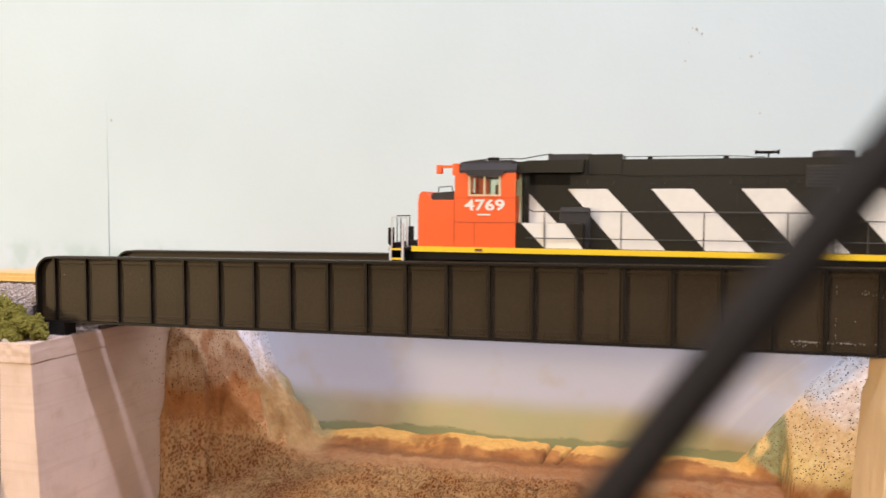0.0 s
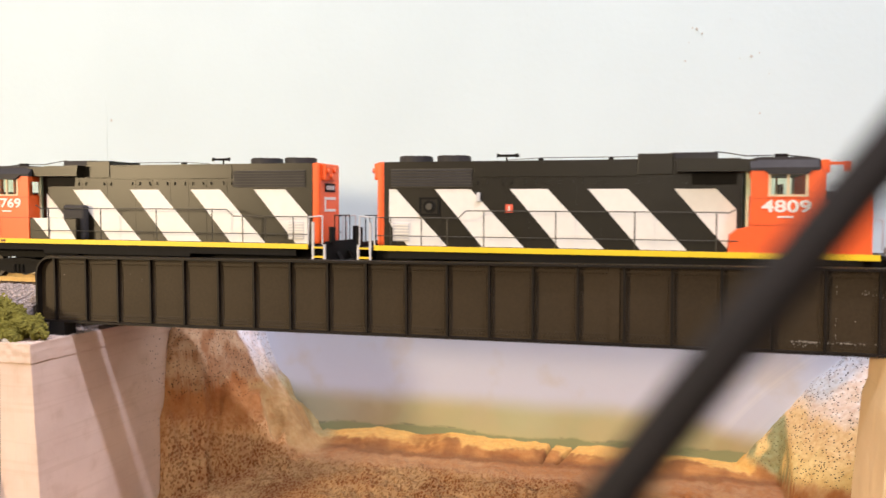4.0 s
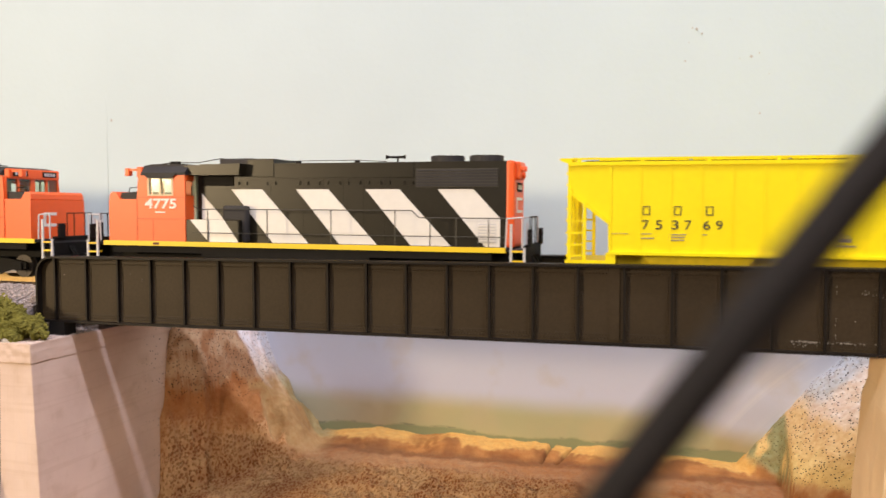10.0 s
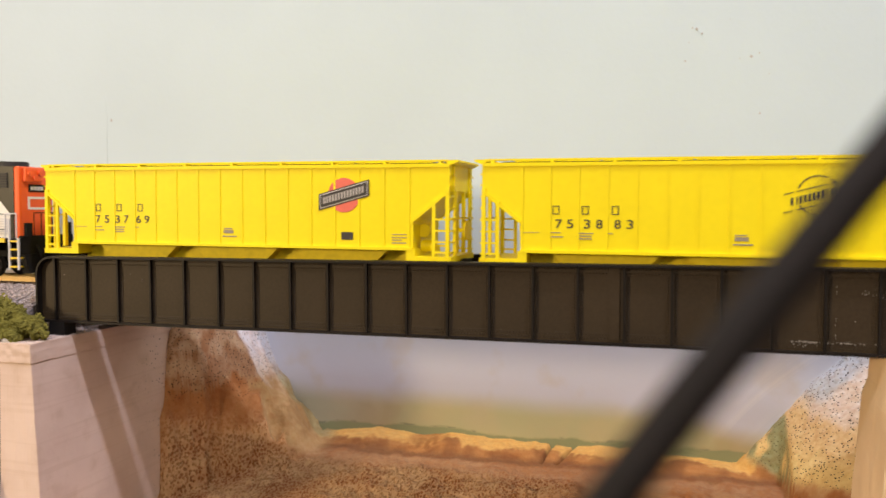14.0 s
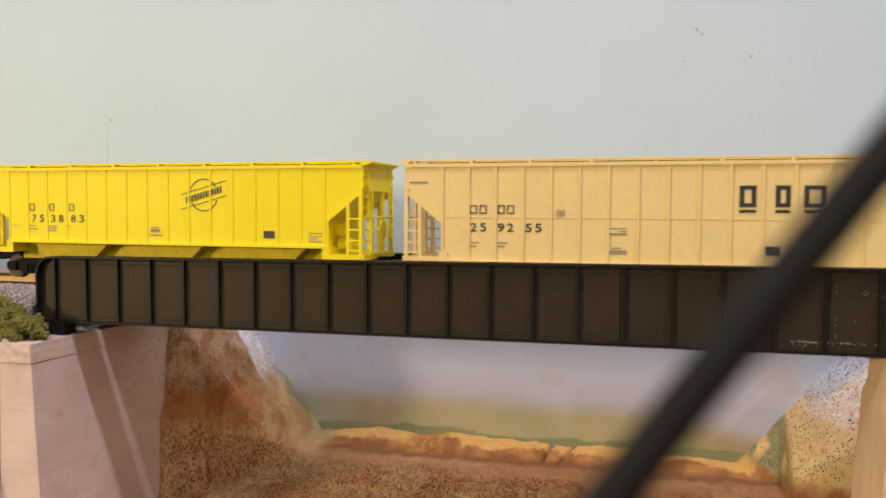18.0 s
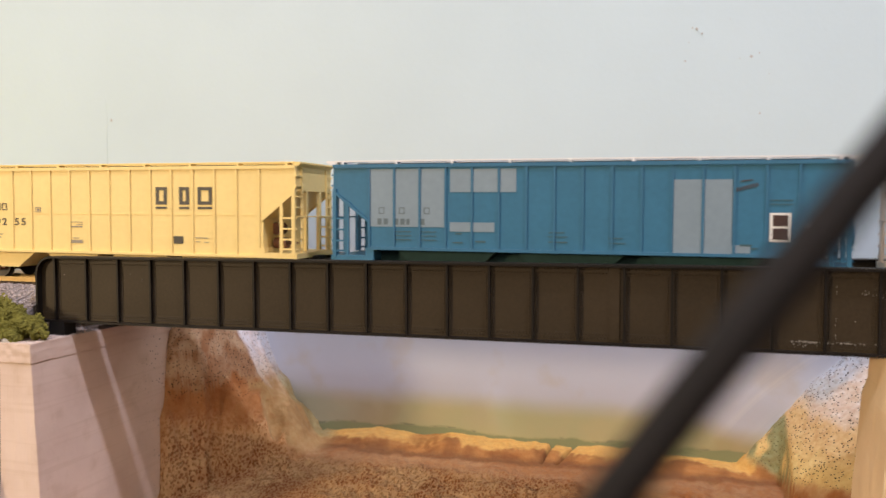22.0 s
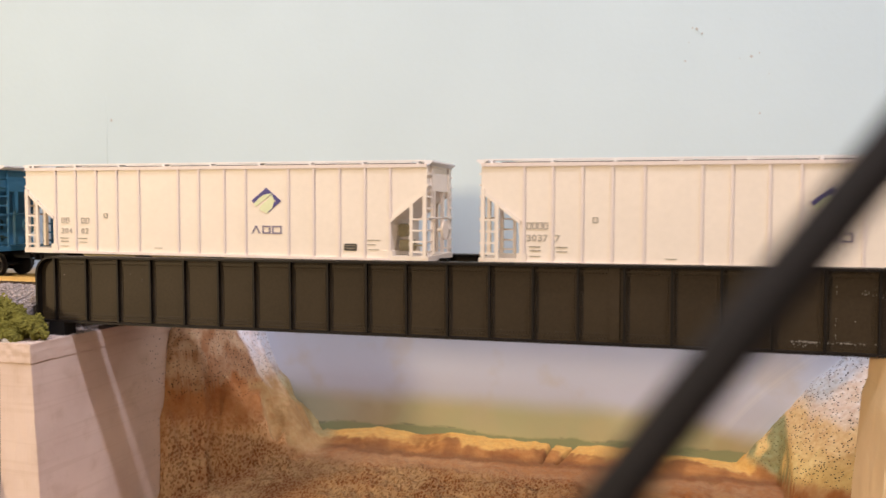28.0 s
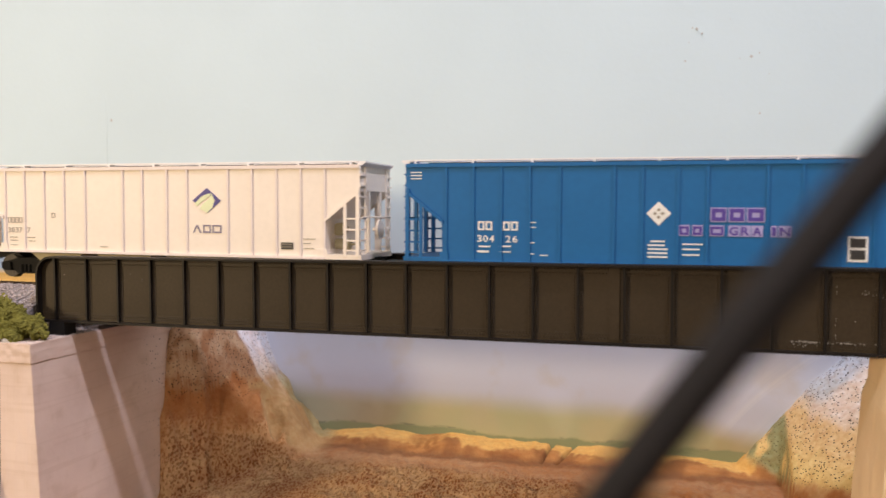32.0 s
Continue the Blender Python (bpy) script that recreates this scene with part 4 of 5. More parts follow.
def locomotive(number, label, k, u, stripe_tops):
    """k: +1 with the nose towards -x, -1 towards +x. u: its place in the train."""
    ob = thing("locomotive", label, "locomotive", (u, 18.5, 0), "diesel locomotives of the train")

    def bx(bm, x0, x1, *rest):
        box(bm, *sorted((k * x0, k * x1)), *rest)

    def px(bm, poly, y0, y1):
        prism(bm, [(k * x, z) for x, z in poly], y0, y1)

    def one(fn, *a):
        bm = bmesh.new()
        fn(bm, *a)
        return bm
    # underframe, walkway and sill
    part("underframe", one(bx, -93, 94, -9, 9, 9.5, 16.5), "deep", ob)
    part("walkway", one(bx, -89, 91.5, -17.6, 17.6, 17.0, 18.2), "roof", ob)
    for y in (-1, 1):
        bm = bmesh.new()
        bx(bm, -89, 91.5, *sorted((y * 18.1, y * 17.5)), 16.5, 18.5)
        part("side_sill", bm, "sill_yellow", ob, "yellow edge stripe along the walkway")
        bm = bmesh.new()
        bx(bm, -84, 86, *sorted((y * 17.4, y * 16.6)), 13.6, 16.6)
        bx(bm, -40, 36, *sorted((y * 17.4, y * 16.8)), 12.2, 13.7)
        part("sill_web", bm, "deep", ob)
    part("fuel_tank", one(bx, -22, 24, -14, 14, 3.0, 12.5, 1.5), "deep", ob)
    for y in (-15.2, 15.2):
        part("air_tank", one(rod, (k * -22, y, 13), (k * -40, y, 13), 2.0, 12), "deep", ob)
    # long hood, its radiator end painted orange
    hood = part("long_hood", one(px, [(-46, 18.2), (-46, 50.9), (-45, 51.8), (90.0, 51.8), (90.0, 18.2)], -10.5, 10.5), "black", ob, "olive-black long hood")
    part("hood_end", one(bx, 89.8, 93.2, -10.5, 10.5, 18.2, 52.0, 1.2), "orange", ob, "orange hood end")
    for y in (-1, 1):
        tops = stripe_tops if y < 0 else [-x - 14.5 for x in stripe_tops]
        lean = 1 if y < 0 else -1
        lo, hi = sorted((k * -44, k * 87.8))
        for x0 in tops:
            b0 = x0 + lean * 19.6
            poly = clip_band([(x0, 40.9), (x0 + 14.6, 40.9), (b0 + 16.4, 18.4), (b0 - 0.2, 18.4)], lo, hi)
            if poly:
                bm = bmesh.new()
                prism(bm, poly, *sorted((y * 10.5, y * 10.62)))
                part("stripe", bm, "white", ob, "slanting white stripe")
        bm = bmesh.new()
        bx(bm, -40, 46, *sorted((y * 10.5, y * 10.68)), 45.1, 45.4)
        for x in (-24.5, -11, 4, 13, 22, 31, 40, 50):
            bx(bm, x - 0.12, x + 0.12, *sorted((y * 10.5, y * 10.60)), 18.6, 45.1)
            for dx in (-2.6, 1.2):
                bx(bm, x + dx, x + dx + 1.3, *sorted((y * 10.5, y * 11.1)), 42.8, 44.2)
        part("door_trim", bm, "black", ob)
        part("hood_panel", one(bx, -9.0, 52.6, *sorted((y * 10.5, y * 10.8)), 45.6, 51.3, 0.1), "black", ob)
        vent = part("rear_vent", one(bx, 79.2, 86.2, *sorted((y * 10.6, y * 10.75)), 20.0, 27.4), "silver", ob, "small louvred vent panel")
        slat = mesh_of(one(bx, 79.4, 86.0, *sorted((y * 10.7, y * 11.05)), -0.28, 0.28), "vent_slat", "white")
        for i in range(6):
            part("vent_slat", slat, None, vent, at=(0, 0, 20.8 + i * 1.16))
        # radiator grille with its louvres
        gr = part("radiator_grille", one(bx, 53.4, 87.0, *sorted((y * 10.5, y * 10.75)), 41.6, 49.0), "rail_dark", ob)
        me = mesh_of(one(bx, 53.6, 86.8, *sorted((y * 10.7, y * 11.2)), -0.38, 0.38), "louvre", "roof")
        for i in range(6):
            part("louvre", me, None, gr, at=(0, 0, 42.4 + i * 1.18))
        # overhanging filter box behind the cab
        ov = part("filter_hood", one(px, [(-50, 46.9), (-23.4, 46.9), (-22.8, 51.7), (-50, 51.0)], *sorted((y * 10.4, y * 15.2))), "black", ob)
        part("filter_screen", one(bx, -43.8, -28.5, *sorted((y * 10.5, y * 10.8)), 42.4, 46.8), "deep", ov)
        if k < 0:
            continue
        step_box = part("battery_box", one(bx, -48, -22.5, *sorted((y * 10.6, y * 16.9)), 18.2, 28.0, 0.4), "black", ob, "low olive box behind the cab")
        slant = [(-46, 28.0), (-29.5, 28.0), (-22.7, 18.6), (-37, 18.6)]
        part("stripe", B(prism, slant, *sorted((y * 16.9, y * 17.0))), "white", step_box, "slanting white stripe")
        part("sand_box", one(bx, -32, -20.5, *sorted((y * 10.6, y * 14.4)), 18.2, 34.0, 1.2), "roof", ob, "dark round-topped box on the walkway")
    part("raised_hood_section", one(bx, -22, -9.3, -10.7, 10.7, 46, 53.8, 0.3), "black", ob)
    part("roof_hatch", one(bx, -37.5, -21, -7, 7, 51.5, 54.3, 0.4), "roof", ob)
    for i, x in enumerate((63.6, 79.8)):
        bm = bmesh.new()
        rod(bm, (k * x, 0, 51.8), (k * x, 0, 54.3), 6.9, 28)
        fan = part("radiator_fan", bm, "roof", ob, "round roof fan housing")
        bm = bmesh.new()
        for a in range(6):
            c, s = math.cos(a * math.pi / 6) * 6.2, math.sin(a * math.pi / 6) * 6.2
            rod(bm, (k * x - c, -s, 54.5), (k * x + c, s, 54.5), 0.18, 5)
        part("fan_grille", bm, "deep", fan)
    bm = bmesh.new()
    rod(bm, (k * 42, 0, 51.8), (k * 42, 0, 54.4), 0.35, 8)
    for dz in (0, 1):
        rod(bm, (k * 38 + dz, -1 + 2 * dz, 54.4), (k * 45 - dz, -1 + 2 * dz, 54.4), 0.45, 8)
    rod(bm, (k * 44.6, -1, 54.4), (k * 45.6, -1, 54.4), 0.5, 8, 0.95)
    rod(bm, (k * 38.5, -1, 54.4), (k * 37.3, -1, 54.4), 0.5, 8, 0.95)
    part("air_horn", bm, "deep", ob)
    for x in (0.5, 27):
        part("lifting_lug", one(bx, x - 0.9, x + 0.9, -8.5, -6.5, 51.8, 52.9, 0.2), "deep", ob)
    bm = bmesh.new()
    tube(bm, [(k * -9, -7.5, 52.9), (k * 27, -7.5, 52.9), (k * 40, -7.5, 52.2)], 0.14, 5)
    part("roof_conduit", bm, "deep", ob)
    # cab and nose
    bm = bmesh.new()
    for y in (-1, 1):
        for poly in ([(-72, 18.2), (-72, 37.2), (-71.9, 38.2), (-48, 38.2), (-48, 18.2)], [(-71.9, 38.2), (-71.2, 46.8), (-70.2, 47.4), (-66.2, 47.4), (-66.2, 38.2)],
                     [(-53.8, 38.2), (-53.8, 47.4), (-48.4, 47.4), (-48, 46.6), (-48, 38.2)], [(-66.2, 46.0), (-66.2, 47.4), (-53.8, 47.4), (-53.8, 46.0)]):
            px(bm, poly, *sorted((y * 17.4, y * 16.5)))
        for y0, y1 in ((0, 1.4), (8.0, 9.6), (15.6, 16.5)):
            bx(bm, -72, -71.2, *sorted((y * y0, y * y1)), 38.8, 46.0)
        bx(bm, -48.8, -48, *sorted((y * 10.6, y * 16.5)), 18.2, 38.2)
        bx(bm, -48.8, -48, *sorted((y * 10.6, y * 16.5)), 44.5, 47.4)
    bx(bm, -72, -71.2, -16.5, 16.5, 18.2, 38.8)
    bx(bm, -72, -71.2, -16.5, 16.5, 46.0, 47.4)
    cab = part("cab", bm, "orange", ob, "orange full-width cab")
    part("cab_floor", one(bx, -71, -48.9, -16.3, 16.3, 30.0, 35.0), "cab_green", cab)
    part("cab_lining", one(bx, -70.9, -49.0, -16.3, 16.3, 46.9, 47.3), "cab_green", cab)
    part("cab_back_wall", one(bx, -48.7, -47.0, -10.6, 10.6, 18.4, 47.2), "cab_green", cab)
    part("cab_seat", one(bx, -61.4, -59.8, 7.0, 12.0, 35.0, 43.0, 0.4), "rust", cab, "brown driver's seat")
    part("cab_roof", one(px, [(-71.5, 47.2), (-70.2, 51.0), (-66, 51.8), (-50, 51.8), (-47.6, 50.8), (-47.6, 47.2)], -14.8, 14.8), "roof", cab, "dark cab roof")
    for y in (-1, 1):
        bm = bmesh.new()
        a = [(y * 14.6, 51.0), (y * 17.5, 48.0), (y * 17.5, 46.9), (y * 14.6, 47.0)]
        prism(bm, a, *sorted((k * -69.8, k * -47.8)), "x")
        part("roof_edge", bm, "roof", cab)
    part("sun_visor", one(px, [(-68.0, 47.4), (-65.8, 45.6), (-54.0, 45.6), (-51.8, 47.4)], -18.4, 18.4), "roof", cab)
    bm = bmesh.new()
    bx(bm, -73.4, -70.5, -15.6, 15.6, 46.1, 50.7, 0.6)
    bx(bm, -78.6, -73.2, -14.4, -12.8, 49.0, 50.0)
    bx(bm, -80.0, -77.8, -14.8, -12.4, 46.8, 50.2, 0.3)
    part("number_board_box", bm, "orange", cab)
    bm = bmesh.new()
    for y in (-1, 1):
        bx(bm, -73.6, -73.35, *sorted((y * 4.6, y * 13.4)), 47.2, 49.8)
    nb = part("number_board", bm, "deep", cab, "small dark number board")
    bm = bmesh.new()
    for y in (-1, 1):
        for y0 in (5.6, 7.4, 9.2, 11.0):
            bx(bm, -73.75, -73.55, *sorted((y * y0, y * (y0 + 1.3))), 47.8, 49.2)
    part("board_writing", bm, "silver", nb)
    bm = bmesh.new()
    tube(bm, [(k * -66, -9, 52.0), (k * -60, -9, 52.7), (k * -47, -8, 52.6), (k * -40, -6.5, 54.0), (k * -36, -6.5, 54.4)], 0.2, 5)
    bx(bm, -60.6, -56.4, -9.6, -7.6, 51.8, 53.2, 0.2)
    part("roof_aerial", bm, "deep", cab)
    for y in (-1, 1):
        bm = bmesh.new()
        for x0, x1, z0, z1 in ((-66.4, -65.5, 38.0, 46.2), (-54.5, -53.6, 38.0, 46.2), (-65.5, -54.5, 38.0, 38.7), (-65.5, -54.5, 45.5, 46.2), (-60.4, -59.6, 38.7, 45.5)):
            bx(bm, x0, x1, *sorted((y * 16.9, y * 17.62)), z0, z1)
        w = part("side_window", bm, "frame_cream", cab, "cream-framed sliding cab window")
        for x0, x1 in ((-65.5, -60.4), (-59.6, -54.5)):
            part("pane", one(bx, x0, x1, *sorted((y * 17.0, y * 17.15)), 38.7, 45.5), "glass", w)
        bm = bmesh.new()
        bx(bm, -71.9, -48.1, *sorted((y * 17.4, y * 17.55)), 28.0, 28.25)
        bx(bm, -72, -71.8, *sorted((y * 17.4, y * 17.55)), 18.6, 37.0)
        bx(bm, -64, -63.8, *sorted((y * 17.4, y * 17.5)), 19.0, 27.6)
        bx(bm, -71.9, -48.1, *sorted((y * 17.4, y * 17.52)), 37.3, 37.45)
        part("panel_seam", bm, mat("orange_seam", (0.50, 0.06, 0.012), 0.5), cab)
        bm = bmesh.new()
        bx(bm, -71.7, -71.5, *sorted((y * 9.6, y * 15.6)), 38.8, 46.0)
        bx(bm, -71.7, -71.5, *sorted((y * 1.4, y * 8.0)), 38.8, 46.0)
        part("windscreen_pane", bm, "glass", cab, "greenish windscreen pane")
    nose = part("nose", one(px, [(-86.6, 18.2), (-86.6, 36.0), (-86.0, 36.6), (-72, 36.6), (-72, 18.2)], -17.2, 17.2), "orange", ob, "orange short nose")
    part("nose_top", one(px, [(-82.2, 36.55), (-81.2, 39.3), (-72.2, 40.0), (-72.2, 36.55)], -15.6, 15.6), "roof", nose, "black sloping nose top")
    part("nose_cheek", one(px, [(-86.6, 36.5), (-86.2, 38.8), (-85.0, 39.9), (-83.4, 39.8), (-81.0, 36.5)], -16.9, 16.9), "orange", nose)
    bm = bmesh.new()
    tube(bm, [(k * -80, -12, 39.4), (k * -79.6, -12, 41.6), (k * -74.5, -12, 42.0), (k * -74, -12, 39.8)], 0.2, 5)
    part("nose_grab_rail", bm, "deep", nose)
    bm = bmesh.new()
    bx(bm, -86.8, -86.55, -9.5, -1.5, 23.8, 25.2), bx(bm, -86.8, -86.55, -9.5, -1.5, 29.0, 30.4), bx(bm, -86.8, -86.55, -9.5, -8.0, 25.2, 29.0)
    part("nose_emblem", bm, "white", nose, "white bracket-shaped emblem")
    rear = bmesh.new()
    for z0, z1 in ((31.7, 32.8), (36.7, 37.8)):
        bx(rear, 93.10, 93.45, -5.5, 5.5, z0, z1)
    bx(rear, 93.10, 93.45, -5.5, -4.3, 32.8, 36.7)
    part("rear_emblem", rear, "white", ob, "white bracket-shaped emblem")
    bm = bmesh.new()
    bx(bm, 93.10, 93.50, -5, 5, 40.0, 43.6)
    rb = part("rear_number_board", bm, "deep", ob, "black number board on the hood end")
    bm = bmesh.new()
    for y0, y1 in ((-3.9, -2.2), (-1.8, -0.2), (0.2, 1.8), (2.2, 3.9)):
        bx(bm, 93.45, 93.6, y0, y1, 40.9, 42.7)
    part("board_writing", bm, "silver", rb)
    part("headlight_housing", one(bx, 92.8, 95.2, -8.5, 2.5, 44.6, 51.6, 0.9), "orange", ob)
    bm = bmesh.new()
    for y, z in ((-6.5, 48.6), (-3.2, 46.4), (-0.2, 49.0)):
        rod(bm, (k * 94.8, y, z), (k * 96.2, y, z), 1.1, 12)
    part("marker_lights", bm, "orange", ob)["kind"] = "stuff"
    # side number and the bars of small writing below it
    x0 = -67.9 if k > 0 else 51.6
    letters("number", number, x0, -17.55, 32.5, 4.4, 15.8, "ink_white", cab, weight=0.16)
    part("small_writing", bars([(x0 + 5.2, x0 + 10.2, 30.7, 31.3)], -17.5), "ink_white", cab)
    part("builder_plate", bars([(k * -62 - 1.5, k * -62 + 1.5, 17.0, 18.0)], -18.05), "rust", ob)
    if k < 0:
        part("cab_skirt", one(px, [(-48, 18.2), (-48, 27.6), (-44, 26.6), (-41.4, 24.4), (-41, 18.2)], -17.3, -11), "orange", cab, "orange skirt behind the cab")
        mk = part("marker_plate", bars([(-40.0, -37.2, 31.8, 35.0)], -10.5, 0.3), mat("marker_red", (0.78, 0.12, 0.06), 0.4), ob, "small orange-red marker plate")
        part("marker_mark", bars([(-38.9, -38.3, 32.4, 34.4)], -10.8, 0.1), "white", mk)
        part("meter_box", B(box, -51.5, -50.0, -11.6, -10.5, 36.0, 39.6, 0.2), "silver", ob, "small grey meter box")
        fr = part("filler_panel", boxes((-74.6, -67.0, -10.8, -10.5, 31.0, 37.2)), "black", ob)
        part("filler_frame", bars([(-75.0, -74.2, 30.4, 37.6), (-67.4, -66.6, 30.4, 37.6), (-74.2, -67.4, 36.8, 37.6), (-74.2, -67.4, 30.4, 31.2)], -10.8, 0.3), "deep", fr)
        bm = bmesh.new()
        disc(bm, -70.8, -10.8, 34.0, 2.5, 0.5)
        part("round_cover", bm, "deep", fr)
        part("cover_boss", B(disc, -70.8, -11.3, 34.0, 1.3, 0.3), "rail_dark", fr)
    # handrails: stanchions and rails on both walkways
    for y in (-17.4, 17.4):
        me = mesh_of(B(rod, (0, 0, 0), (0, 0, 14.0), 0.24, 6), "stanchion", "rail_dark")
        low = mesh_of(B(rod, (0, 0, 0), (0, 0, 11.2), 0.24, 6), "stanchion", "rail_dark")
        for x in (-37, -9, 19.6, 47):
            part("stanchion", me, None, ob, at=(k * x, y, 18.4))
        for x in (61.5, 72, 84.8):
            part("stanchion", low, None, ob, at=(k * x, y, 18.4))
        bm = bmesh.new()
        tube(bm, [(k * -44, y, 33.8), (k * -41, y, 32.2), (k * -37, y, 32.4), (k * 54, y, 32.4), (k * 57, y, 29.6), (k * 91, y, 29.6)], 0.22, 6)
        tube(bm, [(k * -44, y, 22.4), (k * 91, y, 22.4)], 0.18, 6)
        part("handrail", bm, "rail_dark", ob)
        # step wells with light grey posts and yellow treads
        for x, d in ((-95.5, -1), (96, 1)):
            bm = bmesh.new()
            bx(bm, x - 3.0, x - 2.1, *sorted((y, y * 0.955)), 4.0, 18.5 if d < 0 else 27.5)
            bx(bm, x + 2.1, x + 3.0, *sorted((y, y * 0.955)), 4.0, 27.5 if d < 0 else 18.5)
            well = part("step_well", bm, "silver", ob, "light grey step posts")
            bm = bmesh.new()
            for z in (5.0, 9.0, 13.0, 16.8):
                bx(bm, x - 2.3, x + 2.3, *sorted((y, y * 0.8)), z, z + 0.7)
            part("tread", bm, "sill_yellow", well)
            bm = bmesh.new()
            ix = x - d * 4.6
            tube(bm, [(k * ix, y, 18.4), (k * (ix + d * 0.4), y, 29.5), (k * (x + d * 1.8), y, 30.0), (k * (x + d * 1.8), y, 18.4)], 0.32, 6)
            part("grab_rail", bm, "silver", well)
    for x, d in ((-95.5, -1), (96, 1)):
        bm = bmesh.new()
        bx(bm, x + d * 2.2, x + d * 3.4, -16.5, 16.5, 11, 19.6, 0.3)
        px(bm, [(x + d * 2, 2.2), (x + d * 5.5, 2.2), (x + d * 3.4, 11), (x + d * 2, 11)], -14, 14)
        part("pilot", bm, "deep", ob, "black end plate and pilot")
        bm = bmesh.new()
        bx(bm, x - 3.5, x + 3, -17, 17, 16.6, 17.6)
        part("end_platform", bm, "roof", ob)
        bm = bmesh.new()
        for y in (-8, -3.5, 3.5, 8):
            rod(bm, (k * (x + d * 3), y, 19), (k * (x + d * 3), y, 30.2), 0.22, 6)
        tube(bm, [(k * (x + d * 3), -8, 30.2), (k * (x + d * 3), 8, 30.2)], 0.22, 6)
        for y in (-12.5, 12.5):
            bx(bm, x + d * 3.2, x + d * 4.6, y - 1.8, y + 1.8, 19, 25.5)
        part("end_railing", bm, "deep", ob)
        bm = bmesh.new()
        for y in (-7, -5, 5, 7):
            tube(bm, [(k * (x + d * 3.4), y, 15), (k * (x + d * 6), y, 11), (k * (x + d * 7), y, 8)], 0.5, 6)
        part("brake_hose", bm, "deep", ob)
        coupler(ob, k * (x + d * 3), 1 if k * d > 0 else -1)
    for x in (-59, 60):
        truck(ob, k * x, 31.5, "deep", 11.5)
    return ob


# body colour to its darker copy, which holds the shade under the car
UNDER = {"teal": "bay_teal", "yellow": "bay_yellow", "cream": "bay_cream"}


def hopper(label, u, L, colour, ribcolour, ribs, bottom, boards, number=None):
    """A covered hopper; u is the place of its -x end in the train, L its length, bottom the height of its side sill."""
    ob = thing("hopper_car", label, "hopper car", (u + L / 2, 18.5, 0), "covered hopper cars of the train")
    h = L / 2
    zb = bottom
    body = [(-h, 50.4), (h, 50.4), (h, 40.2), (h - 14.6, 28.6), (h - 15.0, zb), (-h + 15.0, zb), (-h + 14.6, 28.6), (-h, 40.2)]
    bm = bmesh.new()
    prism(bm, body, -17.3, 17.3)
    bd = part("body", bm, colour, ob)
    # side sheets stand a little proud, with a top chord and a bottom sill
    for y in (-1, 1):
        part("top_chord", boxes((-h, h, *sorted((y * 17.3, y * 18.0)), 49.2, 50.6)), ribcolour, bd)
        part("side_sill", boxes((-h + 15, h - 15, *sorted((y * 17.3, y * 18.2)), zb - 0.2, zb + 0.9)), ribcolour, bd)
        rib = mesh_of(boxes((-0.42, 0.42, *sorted((y * 17.3, y * (17.65 if colour == "yellow" else 17.9))), zb + 0.9, 49.2)), "rib", ribcolour)
        for x in ribs:
            part("rib", rib, None, bd, at=(x - h, 0, 0))
        for s in (-1, 1):
            # corner post, inner ladder post, slope edge strip and rungs
            post = part("corner_post", boxes((*sorted((s * h, s * (h - 1.5))), *sorted((y * 16.4, y * 18.1)), 13.6, 41)), colour, ob)
            bm = bmesh.new()
            box(bm, *sorted((s * (h - 5.6), s * (h - 6.9))), *sorted((y * 16.9, y * 18.0)), 13.6, 36.0)
            part("ladder_post", bm, colour, post)
            rung = mesh_of(boxes((*sorted((s * (h - 1.4), s * (h - 5.7))), *sorted((y * 17.3, y * 17.9)), -0.35, 0.35)), "rung", colour)
            for z in (16.2, 20.2, 24.6, 29.0):
                part("rung", rung, None, post, at=(0, 0, z))
            bm = bmesh.new()
            prism(bm, [(s * h, 40.6), (s * h, 39.4), (s * (h - 15.2), 27.4), (s * (h - 15.2), 28.8)], *sorted((y * 17.2, y * 18.0)))
            part("slope_edge", bm, colour, post)
            # end ladder round the corner
            bm = bmesh.new()
            box(bm, *sorted((s * h, s * (h + 0.7))), *sorted((y * 11.6, y * 12.4)), 14, 50)
            for z in (16.2, 20.2, 24.6, 29.0, 33.4, 37.8, 42.2, 46.4):
                box(bm, *sorted((s * (h + 0.1), s * (h + 0.6))), *sorted((y * 12.4, y * 17.6)), z - 0.35, z + 0.35)
            part("end_ladder", bm, colour, ob)
            # outer running board with its brackets
    for y in (-1, 1):
        bd2 = part("running_board", boxes((-h + 1, h - 1, *sorted((y * 13.4, y * 17.2)), 51.5, 52.1)), boards, ob, "long roof running board")
        bracket = mesh_of(boxes((-0.5, 0.5, *sorted((y * 13.4, y * 17.3)), 50.4, 51.5)), "bracket", boards)
        n = 9
        for i in range(n):
            part("bracket", bracket, None, bd2, at=(-h + 4 + i * (L - 8) / (n - 1), 0, 0))
    bm = bmesh.new()
    prism(bm, [(-17.3, 50.4), (0, 50.9), (17.3, 50.4)], -h, h, "x")
    roof = part("roof", bm, colour, ob)
    part("hatch_trough", B(box, -h + 5, h - 5, -4.5, 4.5, 50.6, 51.8, 0.3), "roof", roof)
    for i in range(5):
        part("hatch_lid", B(box, -h + 10 + i * (L - 20) / 5, -h + 9 + (i + 1) * (L - 20) / 5, -5.0, 5.0, 51.7, 52.2, 0.15), boards, roof)
